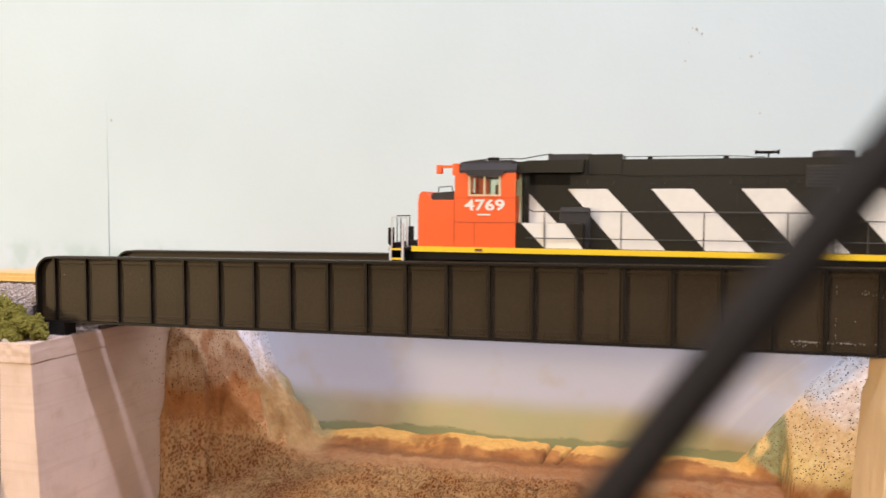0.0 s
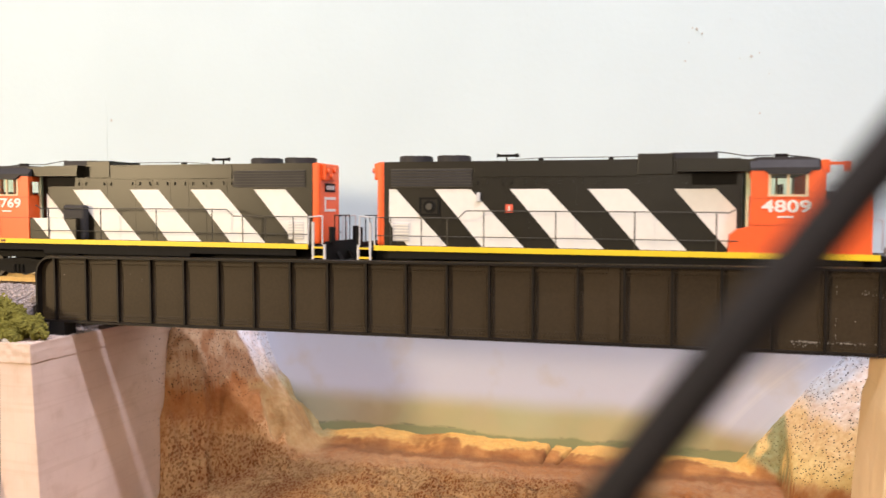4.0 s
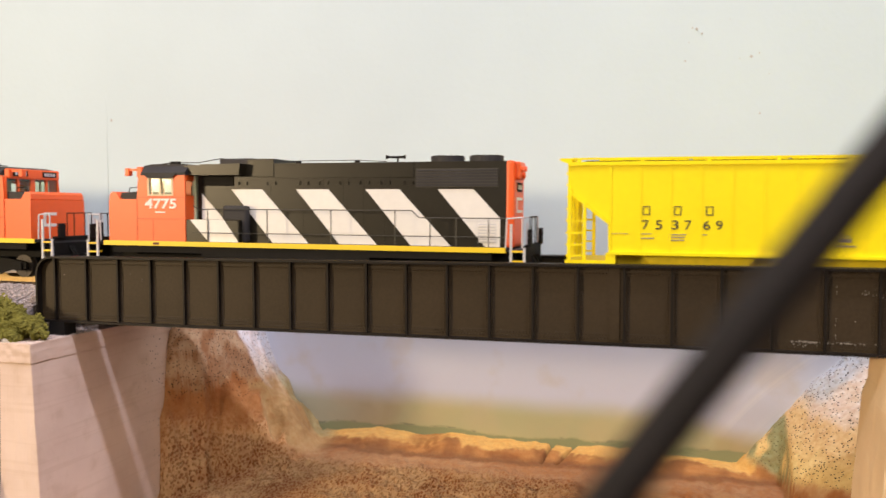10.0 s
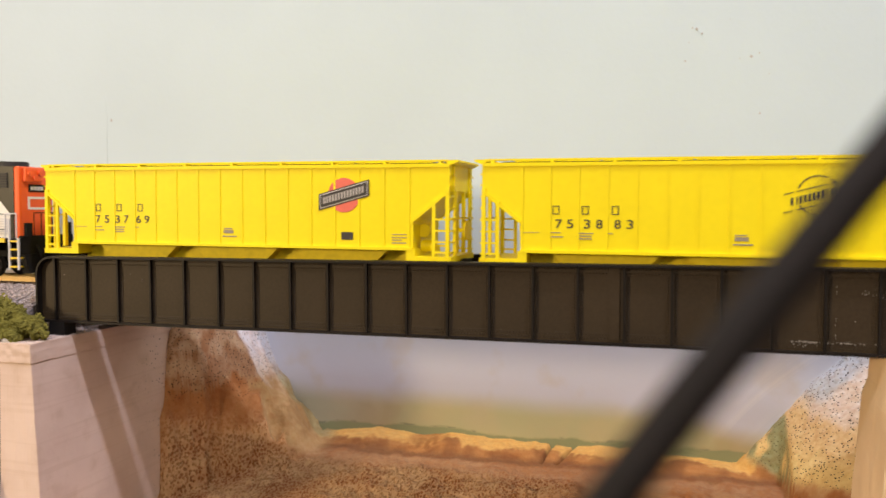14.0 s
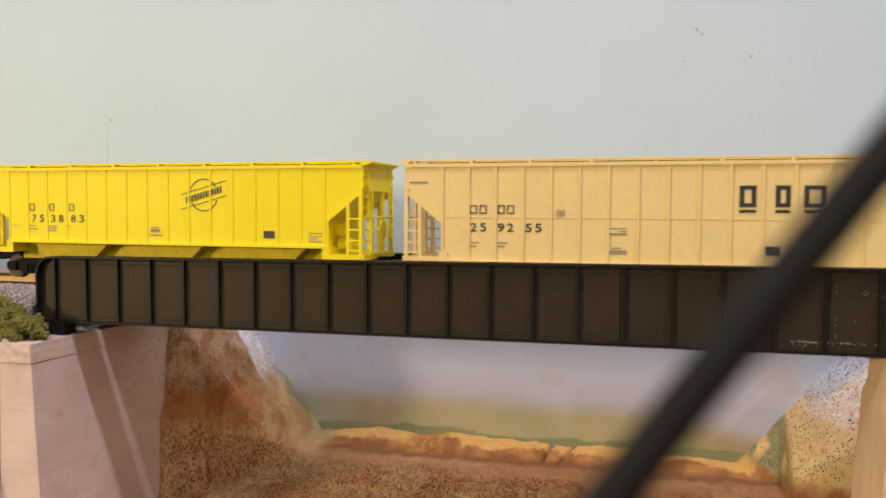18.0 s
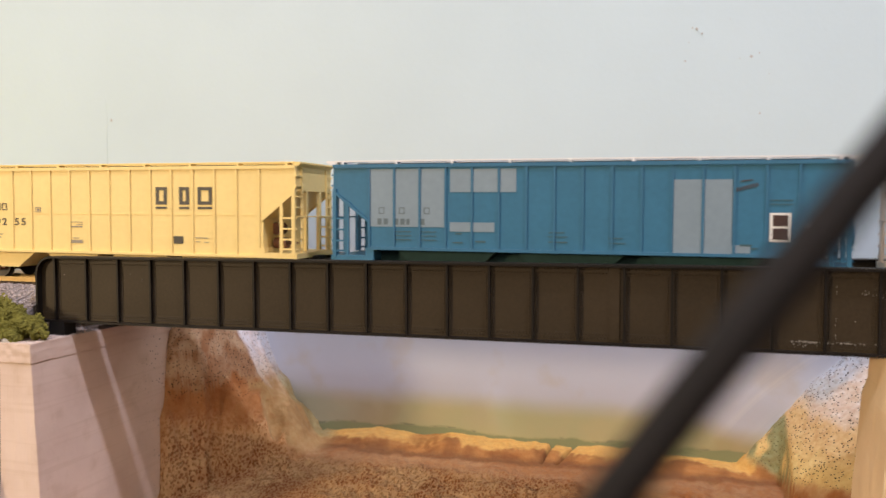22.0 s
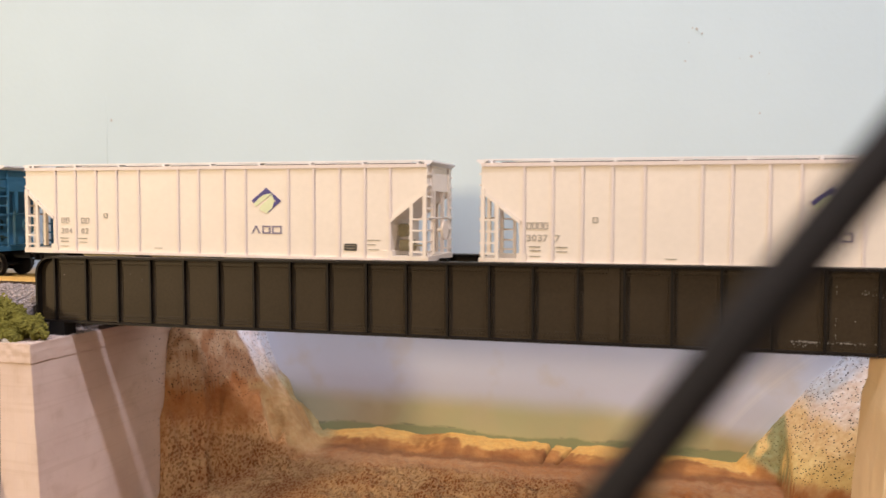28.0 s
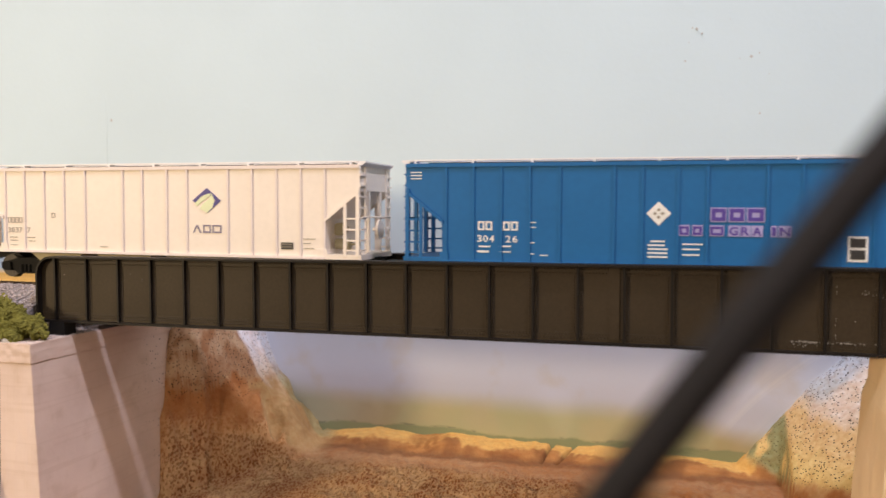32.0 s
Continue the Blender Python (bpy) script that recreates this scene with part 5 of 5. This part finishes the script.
    for s in (-1, 1):
        bm = bmesh.new()
        o = 3.2 if zb > 15 else 2.0
        prism(bm, [(s * (h - 2), 52.0), (s * (h + o), 52.0), (s * (h + o), 51.3), (s * (h + 0.2), 50.0), (s * (h - 2), 51.2)], -16.6, 16.6)
        part("end_walk", bm, boards, ob, "overhanging roof end walk")
        # end frame: sloping sheet support, posts, platform, sill
        bm = bmesh.new()
        box(bm, *sorted((s * (h - 0.9), s * h)), -17.2, 17.2, 40.4, 50.2)
        for y in (-6.5, 6.5):
            box(bm, *sorted((s * (h - 1.4), s * h)), y - 0.9, y + 0.9, 15, 41)
        part("end_frame", bm, colour, ob)
        bm = bmesh.new()
        box(bm, *sorted((s * (h - 17), s * (h + 0.8))), -17.8, 17.8, 12.3, 14.5)
        box(bm, *sorted((s * (h - 17.5), s * (h - 14))), -17.9, 17.9, 12.4, max(16.5, zb + 0.3))
        part("end_platform", bm, colour, ob)
        bm = bmesh.new()
        box(bm, *sorted((s * (h - 36), s * (h + 4))), -3.2, 3.2, 8.6, 12.9)
        part("draft_sill", bm, "deep", ob)
        bm = bmesh.new()
        for z in (14.5, 20.0):
            rod(bm, (s * (h + 0.6), -16.5, 29.5), (s * (h + 0.6), 16.5, 29.5), 0.3, 6)
        part("end_grab_rail", bm, colour, ob)
        coupler(ob, s * (h + 2.5), s)
        truck(ob, s * (h - 21.5), 20.5, "rust" if colour == "tan" else "deep")
    # discharge bays under the floor; shade below the car is put into their colour
    if zb > 15:
        n, w = 3, (L - 44) / 3
        for i in range(n):
            xm = -h + 22 + w * (i + 0.5)
            bm = bmesh.new()
            prism(bm, [(xm - w * 0.42, zb), (xm + w * 0.42, zb), (xm + w * 0.16, 5.2), (xm - w * 0.16, 5.2)], -14.5, 14.5)
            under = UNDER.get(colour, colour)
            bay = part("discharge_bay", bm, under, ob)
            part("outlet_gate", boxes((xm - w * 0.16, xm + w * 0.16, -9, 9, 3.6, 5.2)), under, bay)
    else:
        for i in range(4):
            xm = -h + 24 + (L - 48) / 4 * (i + 0.5)
            bm = bmesh.new()
            prism(bm, [(xm - 15, zb), (xm + 15, zb), (xm + 5, 5.2), (xm - 5, 5.2)], -14.5, 14.5)
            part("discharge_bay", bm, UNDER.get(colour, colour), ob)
    # high-silled cars: taller sill in bay colour stands in for lit far bays
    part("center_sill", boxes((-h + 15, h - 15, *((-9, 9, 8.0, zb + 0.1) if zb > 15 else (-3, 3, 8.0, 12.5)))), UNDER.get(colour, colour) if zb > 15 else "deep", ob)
    # brake gear on one end
    if colour != "tan":
        bm = bmesh.new()
        rod(bm, (h + 2.4, -2, 24.5), (h + 3.2, -2, 24.5), 4.0, 20)
        rod(bm, (h - 0.2, -2, 24.5), (h + 2.6, -2, 24.5), 0.8, 8)
        part("brake_wheel", bm, colour, ob)
    bm = bmesh.new()
    rod(bm, (h - 13.0, -9, 24.4), (h - 13.0, -4, 24.4), 2.7, 20)
    rod(bm, (h - 13.6, -9, 18.4), (h - 7.6, -9, 18.4), 2.3, 16)
    rod(bm, (h - 7.8, -9, 18.4), (h - 3.0, -9, 18.4), 0.4, 8)
    # teal and cream cylinders take the shaded bay colours
    part("brake_cylinder", bm, {"teal": "bay_teal", "tan": "rust", "cream": "bay_cream", "blue": "deep"}.get(colour, colour), ob)
    return ob


FACE = -17.42
RIBS_A = [15.5 + 10.5 * i for i in range(16)]
RIBS_B = [16.5, 27.3, 38.2, 49.0, 60.3, 80.0, 90.0, 102.3, 112.3, 132.0, 143.3, 154.6, 165.5, 176.2]


def writing(ob, L, items, material="ink_soft"):
    """Bars for small writing; x from the car's -x end."""
    part("small_writing", bars([(x0 - L / 2, x1 - L / 2, z0, z1) for x0, x1, z0, z1 in items], FACE, 0.1), material, ob)["kind"] = "stuff"


def digits(ob, L, chars, z, height, width, material, weight=0.05):
    for c, x0 in chars:
        letters("digit", c, x0 - L / 2, FACE - 0.05, z, height, width * (0.55 if c == "1" else 1), material, ob, weight)


def marks(ob, L, xs, z0, z1, w, material, t=0.4):
    for x in xs:
        part("mark", bars(ring_marks([x - L / 2], z0, z1, w, t), FACE), material, ob)


# ---- the train, from its head ----
locos = [
    (locomotive("4769", "orange-cabbed diesel locomotive with white hood stripes, leading", 1, -847.6, [-60.2, -29.4, 1.2, 32.2, 63.0]), -847.6),
    (locomotive("4809", "orange-cabbed striped diesel locomotive running tail first", -1, -635.8, [-99.5, -68.7, -38.4, -8.6, 22.4, 53.0]), -635.8),
    (locomotive("4775", "orange-cabbed diesel locomotive with white hood stripes, third in line", 1, -420.2, [-60.2, -29.6, 0.8, 31.8, 62.4]), -420.2),
]
LA, LB = 189.5, 191.3
cars = []


def yellow_car(u, pairs, label, red, centre, panel):
    ob = hopper(label, u, LA, "yellow", "yellow", RIBS_A, 17.0, "yellow")
    y = FACE - 0.02
    marks(ob, LA, [27.0 + d for d in (0, 10.8, 21.6)], 31.3, 34.5, 2.5, "ink", 0.32)
    digits(ob, LA, pairs, 26.2, 3.3, 2.3, "ink", 0.02)
    writing(ob, LA, [(16, 22, 24.4, 24.6), (26.5, 30, 24.4, 24.7), (26.5, 31, 22.8, 23.2), (36, 42, 24.2, 24.6), (36, 41.5, 23.2, 23.6), (36, 41.5, 22.2, 22.6), (47, 49, 24.3, 24.6),
                     (91, 95, 24.2, 24.6), (91, 95.5, 22.4, 23.8), (90.5, 97, 20.9, 21.4), (166, 172, 22.8, 23.1), (166, 172, 21.6, 21.9), (166, 170, 20.6, 20.9), (166, 172, 19.4, 19.8)])
    part("data_panel", bars([(panel - 2.5 - LA / 2, panel + 2.5 - LA / 2, 20.6, 23.6)], y), "ink", ob)
    # emblem: a disc crossed by a slanting bar
    cx, cz = centre - LA / 2, 38.4
    def slanted(bm, a0, a1, b0, b1, yy):
        t = 0.27
        prism(bm, [(cx + a, cz + a * t + b) for a, b in ((a0, b0), (a1, b0), (a1, b1), (a0, b1))], yy - 0.1, yy)
    if red:
        bm = bmesh.new()
        disc(bm, cx, y, cz, 6.9)
        em = part("emblem", bm, "emblem_red", ob, "red disc crossed by a black bar")
        for rng, ink, yy in (((-10.9, 10.9, -3.3, 3.3), "ink", y - 0.15), ((-10.2, 10.2, -2.75, 2.75), "ink_white", y - 0.24), ((-10.0, 10.0, -2.5, 2.5), "ink", y - 0.33)):
            bm = bmesh.new()
            slanted(bm, *rng, yy)
            part("emblem_bar", bm, ink, em)
        bm = bmesh.new()
        for i in range(14):
            a = -8.8 + i * 1.28
            slanted(bm, a, a + 0.8, -1.3, 1.4, y - 0.42)
        part("emblem_writing", bm, mat("emblem_grey", (0.42, 0.40, 0.38), 0.5), em)
    else:
        bm = bmesh.new()
        n = 36
        for i in range(n):
            a, b = 6.2832 * i / n, 6.2832 * (i + 1) / n
            if abs(math.sin(a)) > 0.35:
                prism(bm, [(cx + r * math.cos(t), cz + r * math.sin(t)) for r, t in ((6.9, a), (6.9, b), (6.5, b), (6.5, a))], y - 0.1, y)
        for rng in ((-10.9, 10.9, 3.0, 3.3), (-10.9, 10.9, -3.3, -3.0)):
            slanted(bm, *rng, y)
        for i in range(13):
            a = -8.6 + i * 1.36
            slanted(bm, a, a + 0.85, -1.3, 1.4, y)
        part("emblem", bm, "ink", ob, "outlined disc crossed by a slanting bar")
    return ob


cars.append((yellow_car(-305.5, [("7", 26.9), ("5", 31.5), ("3", 37.1), ("7", 41.5), ("6", 47.8), ("9", 52.0)], "bright yellow covered hopper car with a red disc emblem", True, 145.5, 146.9), -305.5, LA))
cars.append((yellow_car(-103.2, [("7", 28.2), ("5", 32.4), ("3", 38.6), ("8", 43.0), ("8", 49.6), ("3", 54.0)], "bright yellow covered hopper car with an outlined emblem", False, 117.3, 148.0), -103.2, LA))

ob = hopper("tan covered hopper car with bold black marks", 104.0, LA, "tan", "tan", RIBS_A, 12.6, "tan")
marks(ob, LA, (26.4, 30.2, 37.2, 40.8), 31.4, 34.6, 2.7, "ink")
digits(ob, LA, [("2", 26.6), ("5", 30.4), ("9", 37.3), ("2", 40.9), ("5", 47.9), ("5", 51.6)], 24.6, 3.2, 2.4, "ink")
for x, w in ((123.2, 5.5), (134.9, 4.8), (143.9, 6.9)):
    a, b = x - LA / 2, x + w - LA / 2
    part("bold_mark", bars([(a, a + 1.6, 34.3, 41.8), (b - 1.6, b, 34.3, 41.8), (a + 1.6, b - 1.6, 40.4, 41.8), (a + 1.6, b - 1.6, 34.3, 35.7)], FACE), "ink", ob, "bold black block mark")
    part("underline", bars([(a, b, 32.4, 33.4)], FACE), "ink", ob)
part("data_panel", bars([(132.0 - LA / 2, 136.6 - LA / 2, 17.6, 20.8)], FACE), "ink", ob)
writing(ob, LA, [(2, 9.5, 43.0, 43.7), (26, 30, 20.2, 20.6), (26, 29, 18.8, 19.2), (37, 41, 20.2, 20.6), (37, 40, 18.8, 19.2), (59.5, 62.5, 32.6, 32.9), (59.5, 62.5, 30.6, 30.9), (59.5, 59.8, 30.6, 32.9),
                 (62.2, 62.5, 30.6, 32.9), (60.4, 61.8, 31.2, 32.2), (79, 85, 26.2, 26.5), (79, 85, 24.0, 24.6), (82, 85, 25.2, 25.5), (80, 83, 19.0, 19.4), (79, 85, 17.0, 18.4),
                 (142.6, 149, 20.0, 20.4), (142.6, 145, 18.4, 18.7), (147, 149, 18.2, 18.5)])
part("panel_seam", bars([(14 - LA / 2, 176 - LA / 2, 29.9, 30.1)], FACE + 0.05), "tan", ob)
cars.append((ob, 104.0, LA))

ob = hopper("teal covered hopper car patched with pale grey squares", 310.3, LA, "teal", "teal_rib", RIBS_A, 17.0, "walk_white")
for x0, x1, z0, z1 in ((15.5, 47.2, 26.0, 48.6), (48.8, 74.6, 39.6, 48.4), (48.8, 66.3, 24.4, 28.0), (131.5, 151.3, 17.9, 44.0), (151.3, 157.5, 18.2, 21.0)):
    part("faded_patch", bars([(x0 - LA / 2, x1 - LA / 2, z0, z1)], FACE + 0.06), "patch", ob, "pale grey painted-over patch")
marks(ob, LA, (19.5, 28.0, 38.2), 31.0, 33.6, 2.4, "ink_faint", 0.34)
for x0, x1 in ((19.0, 20.8), (21.6, 23.4), (26.0, 27.8), (28.6, 30.4), (31.0, 32.4), (37.0, 38.6)):
    part("number_bar", bars([(x0 - LA / 2, x1 - LA / 2, 26.8, 29.2)], FACE), "ink_faint", ob)
writing(ob, LA, [(26, 33, 24.0, 24.3), (26, 33, 22.4, 22.7), (26, 33, 20.8, 21.1), (36.5, 43.5, 24.0, 24.3), (36.5, 43.5, 22.4, 22.7), (36.5, 43.5, 20.8, 21.1), (51, 53.5, 23.4, 23.9), (50, 54, 20.0, 20.4),
                 (59, 63, 20.4, 21.0), (87, 93, 24.4, 24.7), (87, 94, 22.8, 23.1), (87, 94, 20.8, 21.2), (109, 114, 22.6, 22.9), (109, 115, 20.8, 21.1),
                 (163.5, 171, 36.6, 36.9), (163.5, 171, 35.2, 35.5), (154, 158, 20.6, 21.3), (157.5, 160, 19.6, 20.1)], mat("lettering_teal", (0.05, 0.11, 0.13), 0.6))
part("warning_panel", bars([(163.6 - LA / 2, 170.4 - LA / 2, 22.4, 32.4)], FACE), "ink_white", ob, "white-framed warning panel")
part("warning_square", bars([(164.6 - LA / 2, 169.4 - LA / 2, 23.2, 27.0), (164.6 - LA / 2, 169.4 - LA / 2, 27.8, 31.6)], FACE - 0.1), mat("warning_brown", (0.05, 0.020, 0.014), 0.6), ob)
bm = bmesh.new()
for i in range(7):
    a = 152.5 - LA / 2 + i * 1.05
    prism(bm, [(a, 39.6 + i * 0.28), (a + 0.7, 39.8 + i * 0.28), (a + 0.7, 41.2 + i * 0.28), (a, 41.0 + i * 0.28)], FACE - 0.1, FACE)
prism(bm, [(153.6 - LA / 2, 43.0), (158.0 - LA / 2, 43.6), (157.6 - LA / 2, 44.0), (154.2 - LA / 2, 43.6)], FACE - 0.1, FACE)
part("emblem", bm, mat("emblem_dark", (0.055, 0.06, 0.07), 0.6), ob, "small worn dark slanting emblem")
cars.append((ob, 310.3, LA))


def white_car(u, mark_xs, chars, label):
    ob = hopper(label, u, LB, "cream", "cream_rib", RIBS_B, 12.6, "walk_white")
    h = LB / 2
    marks(ob, LB, mark_xs, 25.7, 28.3, 1.8, "ink_pale", 0.36)
    digits(ob, LB, chars, 21.2, 2.5, 1.7, "ink_pale", 0.04)
    writing(ob, LB, [(18.5, 23, 18.9, 19.3), (19, 23, 17.5, 17.9), (19, 23, 15.4, 15.7), (28.5, 33, 18.9, 19.3), (29, 33, 17.3, 17.6), (42, 44, 30.0, 30.3), (42, 44, 28.2, 28.5), (42, 42.3, 28.5, 30.0), (43.7, 44, 28.5, 30.0),
                     (68, 72, 15.4, 15.7), (166.5, 172, 20.4, 20.7), (166.5, 170, 18.6, 18.9), (167, 171.5, 16.6, 16.9)])
    dp = part("data_panel", bars([(156.6 - h, 162.1 - h, 16.2, 19.0)], FACE), "ink", ob)
    part("panel_lines", bars([(157.0 - h, 159.4 - h, 18.1, 18.4), (159.8 - h, 161.6 - h, 18.1, 18.4), (157.0 - h, 161.6 - h, 17.0, 17.3)], FACE - 0.1), "ink_soft", dp)
    # leaf emblem: a navy diamond with a pale green leaf cut into it, and bars for the name below
    c = 121.9 - h
    bm = bmesh.new()
    prism(bm, [(c - 6.8, 36.1), (c, 41.4), (c + 6.8, 36.0), (c + 0.4, 30.8), (c + 4.2, 36.2), (c + 0.8, 39.0), (c - 1.6, 38.4), (c - 5.6, 34.8)], FACE - 0.1, FACE)
    em = part("emblem", bm, "emblem_navy", ob, "navy and green leaf diamond")
    bm = bmesh.new()
    prism(bm, [(c - 5.7, 34.8), (c - 3.0, 37.4), (c - 0.2, 38.7), (c + 2.6, 39.2), (c + 0.4, 37.2), (c - 2.4, 35.6), (c - 4.6, 33.6)], FACE - 0.16, FACE - 0.02)
    prism(bm, [(c - 3.4, 32.6), (c - 2.0, 34.6), (c + 0.6, 36.4), (c + 2.6, 38.9), (c + 3.6, 36.2), (c + 2.8, 33.2), (c + 0.2, 30.9), (c - 1.4, 31.6)], FACE - 0.16, FACE - 0.02)
    part("leaf", bm, "emblem_green", em)
    bm = bmesh.new()
    tri = [(c - 6.9, 22.4), (c - 5.1, 25.8), (c - 4.5, 25.8), (c - 2.7, 22.4), (c - 3.4, 22.4), (c - 4.8, 25.1), (c - 6.2, 22.4)]
    prism(bm, tri, FACE - 0.1, FACE)
    part("name_mark", bm, "name_grey", ob, "grey-blue name mark")
    for x, w in ((-1.9, 3.7), (2.6, 4.4)):
        part("name_mark", bars(ring_marks([c + x], 22.4, 25.8, w, 0.65), FACE), "name_grey", ob, "grey-blue name mark")
    return ob


cars.append((white_car(515.8, (19.4, 21.8, 30.0, 32.4), [("3", 19.2), ("0", 21.3), ("4", 23.4), ("0", 30.0), ("2", 32.2)], "off-white covered hopper car with a leaf emblem"), 515.8, LB))
cars.append((white_car(728.8, (17.6, 19.7, 21.8, 23.9), [("3", 17.6), ("0", 19.7), ("3", 21.8), ("7", 23.9), ("7", 28.4)], "off-white covered hopper car with a leaf emblem"), 728.8, LB))

ob = hopper("glossy blue covered hopper car with a white diamond", 939.5, LB, "blue", "blue", RIBS_B, 12.6, "walk_white")
h = LB / 2
marks(ob, LB, (29.1, 32.1, 38.9, 42.0), 25.1, 28.5, 2.6, "ink_white", 0.65)
digits(ob, LB, [("3", 28.8), ("0", 31.2), ("4", 33.6), ("2", 40.0), ("6", 42.6)], 20.6, 2.6, 1.9, "ink_white", 0.05)
writing(ob, LB, [(29.5, 34, 18.6, 19.2), (29, 33.5, 16.6, 17.4), (37.6, 42, 18.8, 19.4), (37.6, 42, 16.8, 17.2), (49, 51.5, 28.0, 28.4), (49, 51.5, 26.2, 26.6),
                 (49, 51, 20.4, 20.8), (49, 51, 16.2, 16.6), (53, 56, 15.8, 16.2), (2, 6.6, 47.0, 47.4), (2, 6.6, 45.8, 46.2), (2, 6.6, 44.6, 45.0),
                 (93, 98, 21.6, 22.2), (92, 98, 20.2, 20.8), (92, 99, 18.8, 19.4), (92, 99, 17.4, 18.0), (92, 99, 16.0, 16.6), (104, 111, 20.8, 21.3), (104, 110, 19.0, 19.5), (104, 110, 17.0, 17.5)], "ink_white")
bm = bmesh.new()
prism(bm, [(95.7 - h - 4.3, 31.9), (95.7 - h, 36.2), (95.7 - h + 4.3, 31.9), (95.7 - h, 27.6)], FACE - 0.1, FACE)
dm = part("emblem", bm, "ink_white", ob, "white diamond emblem")
bm = bmesh.new()
for dx, dz in ((-1.3, 0), (1.3, 0), (0, 1.3), (0, -1.3)):
    x = 95.7 - h + dx
    prism(bm, [(x - 0.7, 31.9 + dz), (x, 32.6 + dz), (x + 0.7, 31.9 + dz), (x, 31.2 + dz)], FACE - 0.2, FACE - 0.1)
part("emblem_dots", bm, "ink_soft", dm)
for x, w in ((113.7, 4.7), (119.7, 4.7), (125.7, 5.1)):
    plate = part("name_plate", bars([(x - h - 0.4, x - h + w + 0.4, 29.0, 34.1)], FACE), "lavender", ob, "lavender plate under a purple block mark")
    part("name_bar", bars(ring_marks([x - h], 29.4, 33.7, w, 1.3), FACE - 0.1), "purple", plate)
for x, w in ((103.0, 3.1), (107.5, 3.0), (113.5, 4.2)):
    plate = part("name_plate", bars([(x - h - 0.3, x - h + w + 0.3, 24.0, 27.9)], FACE), "lavender", ob, "lavender plate under a purple block mark")
    part("name_bar", bars(ring_marks([x - h], 24.4, 27.4, w, 0.8), FACE - 0.1), "purple", plate)
for c, x, w in (("G", 119.7, 2.8), ("R", 123.5, 2.8), ("A", 127.3, 3.0), ("I", 133.6, 1.2), ("N", 136.0, 3.4)):
    plate = part("name_plate", bars([(x - h - 0.4, x - h + w + 0.4, 24.0, 27.9)], FACE), "lavender", ob, "lavender plate under a purple letter")
    letters("letter", c, x - h, FACE - 0.15, 24.4, 3.0, w, "purple", plate, 0.12)
part("data_panel", bars([(157.5 - h, 163.7 - h, 16.0, 24.6)], FACE), "ink_white", ob)
part("data_square", bars([(158.3 - h, 162.9 - h, 16.8, 20.0), (158.3 - h, 162.9 - h, 20.8, 23.8)], FACE - 0.1), "ink", ob)
cars.append((ob, 939.5, LB))

# ---- the train's run ----
RUN = [923.5, 810.3, 698.5, 584.1, 468.0, 353.0, 235.9, 118.1, 0.0, -120.1, -239.2, -356.8, -475.8, -594.4, -714.2, -834.1, -955.2]


def along(t):
    """How far the train has still to go at t seconds, in mm."""
    i = min(int(t // 2), 15)
    f = t / 2 - i
    p0 = RUN[i - 1] if i else 2 * RUN[0] - RUN[1]
    p3 = RUN[i + 2] if i < 15 else 2 * RUN[16] - RUN[15]
    p1, p2 = RUN[i], RUN[i + 1]
    return p1 + 0.5 * f * (p2 - p0 + f * (2 * p0 - 5 * p1 + 4 * p2 - p3 + f * (3 * (p1 - p2) + p3 - p0)))


def on_grade(x):
    return pose(x * MM, 18.5 * MM, (RISE - GRADE * x) * MM, 0, TILT, 0)


def motions():
    for ob, u in locos:
        walk(ob, [(t, on_grade(u + along(t))) for t in range(33)])
    for ob, u, length in cars:
        walk(ob, [(t, on_grade(u + length / 2 + along(t))) for t in range(33)])
    steps = [(i * 0.1, math.degrees(along(i * 0.1) / 5.25)) for i in range(321)]
    for ws, x in WHEELS:
        walk(ws, [(t, pose(x * MM, 0, 5.27 * MM, 0, a, 0)) for t, a in steps])


motions()
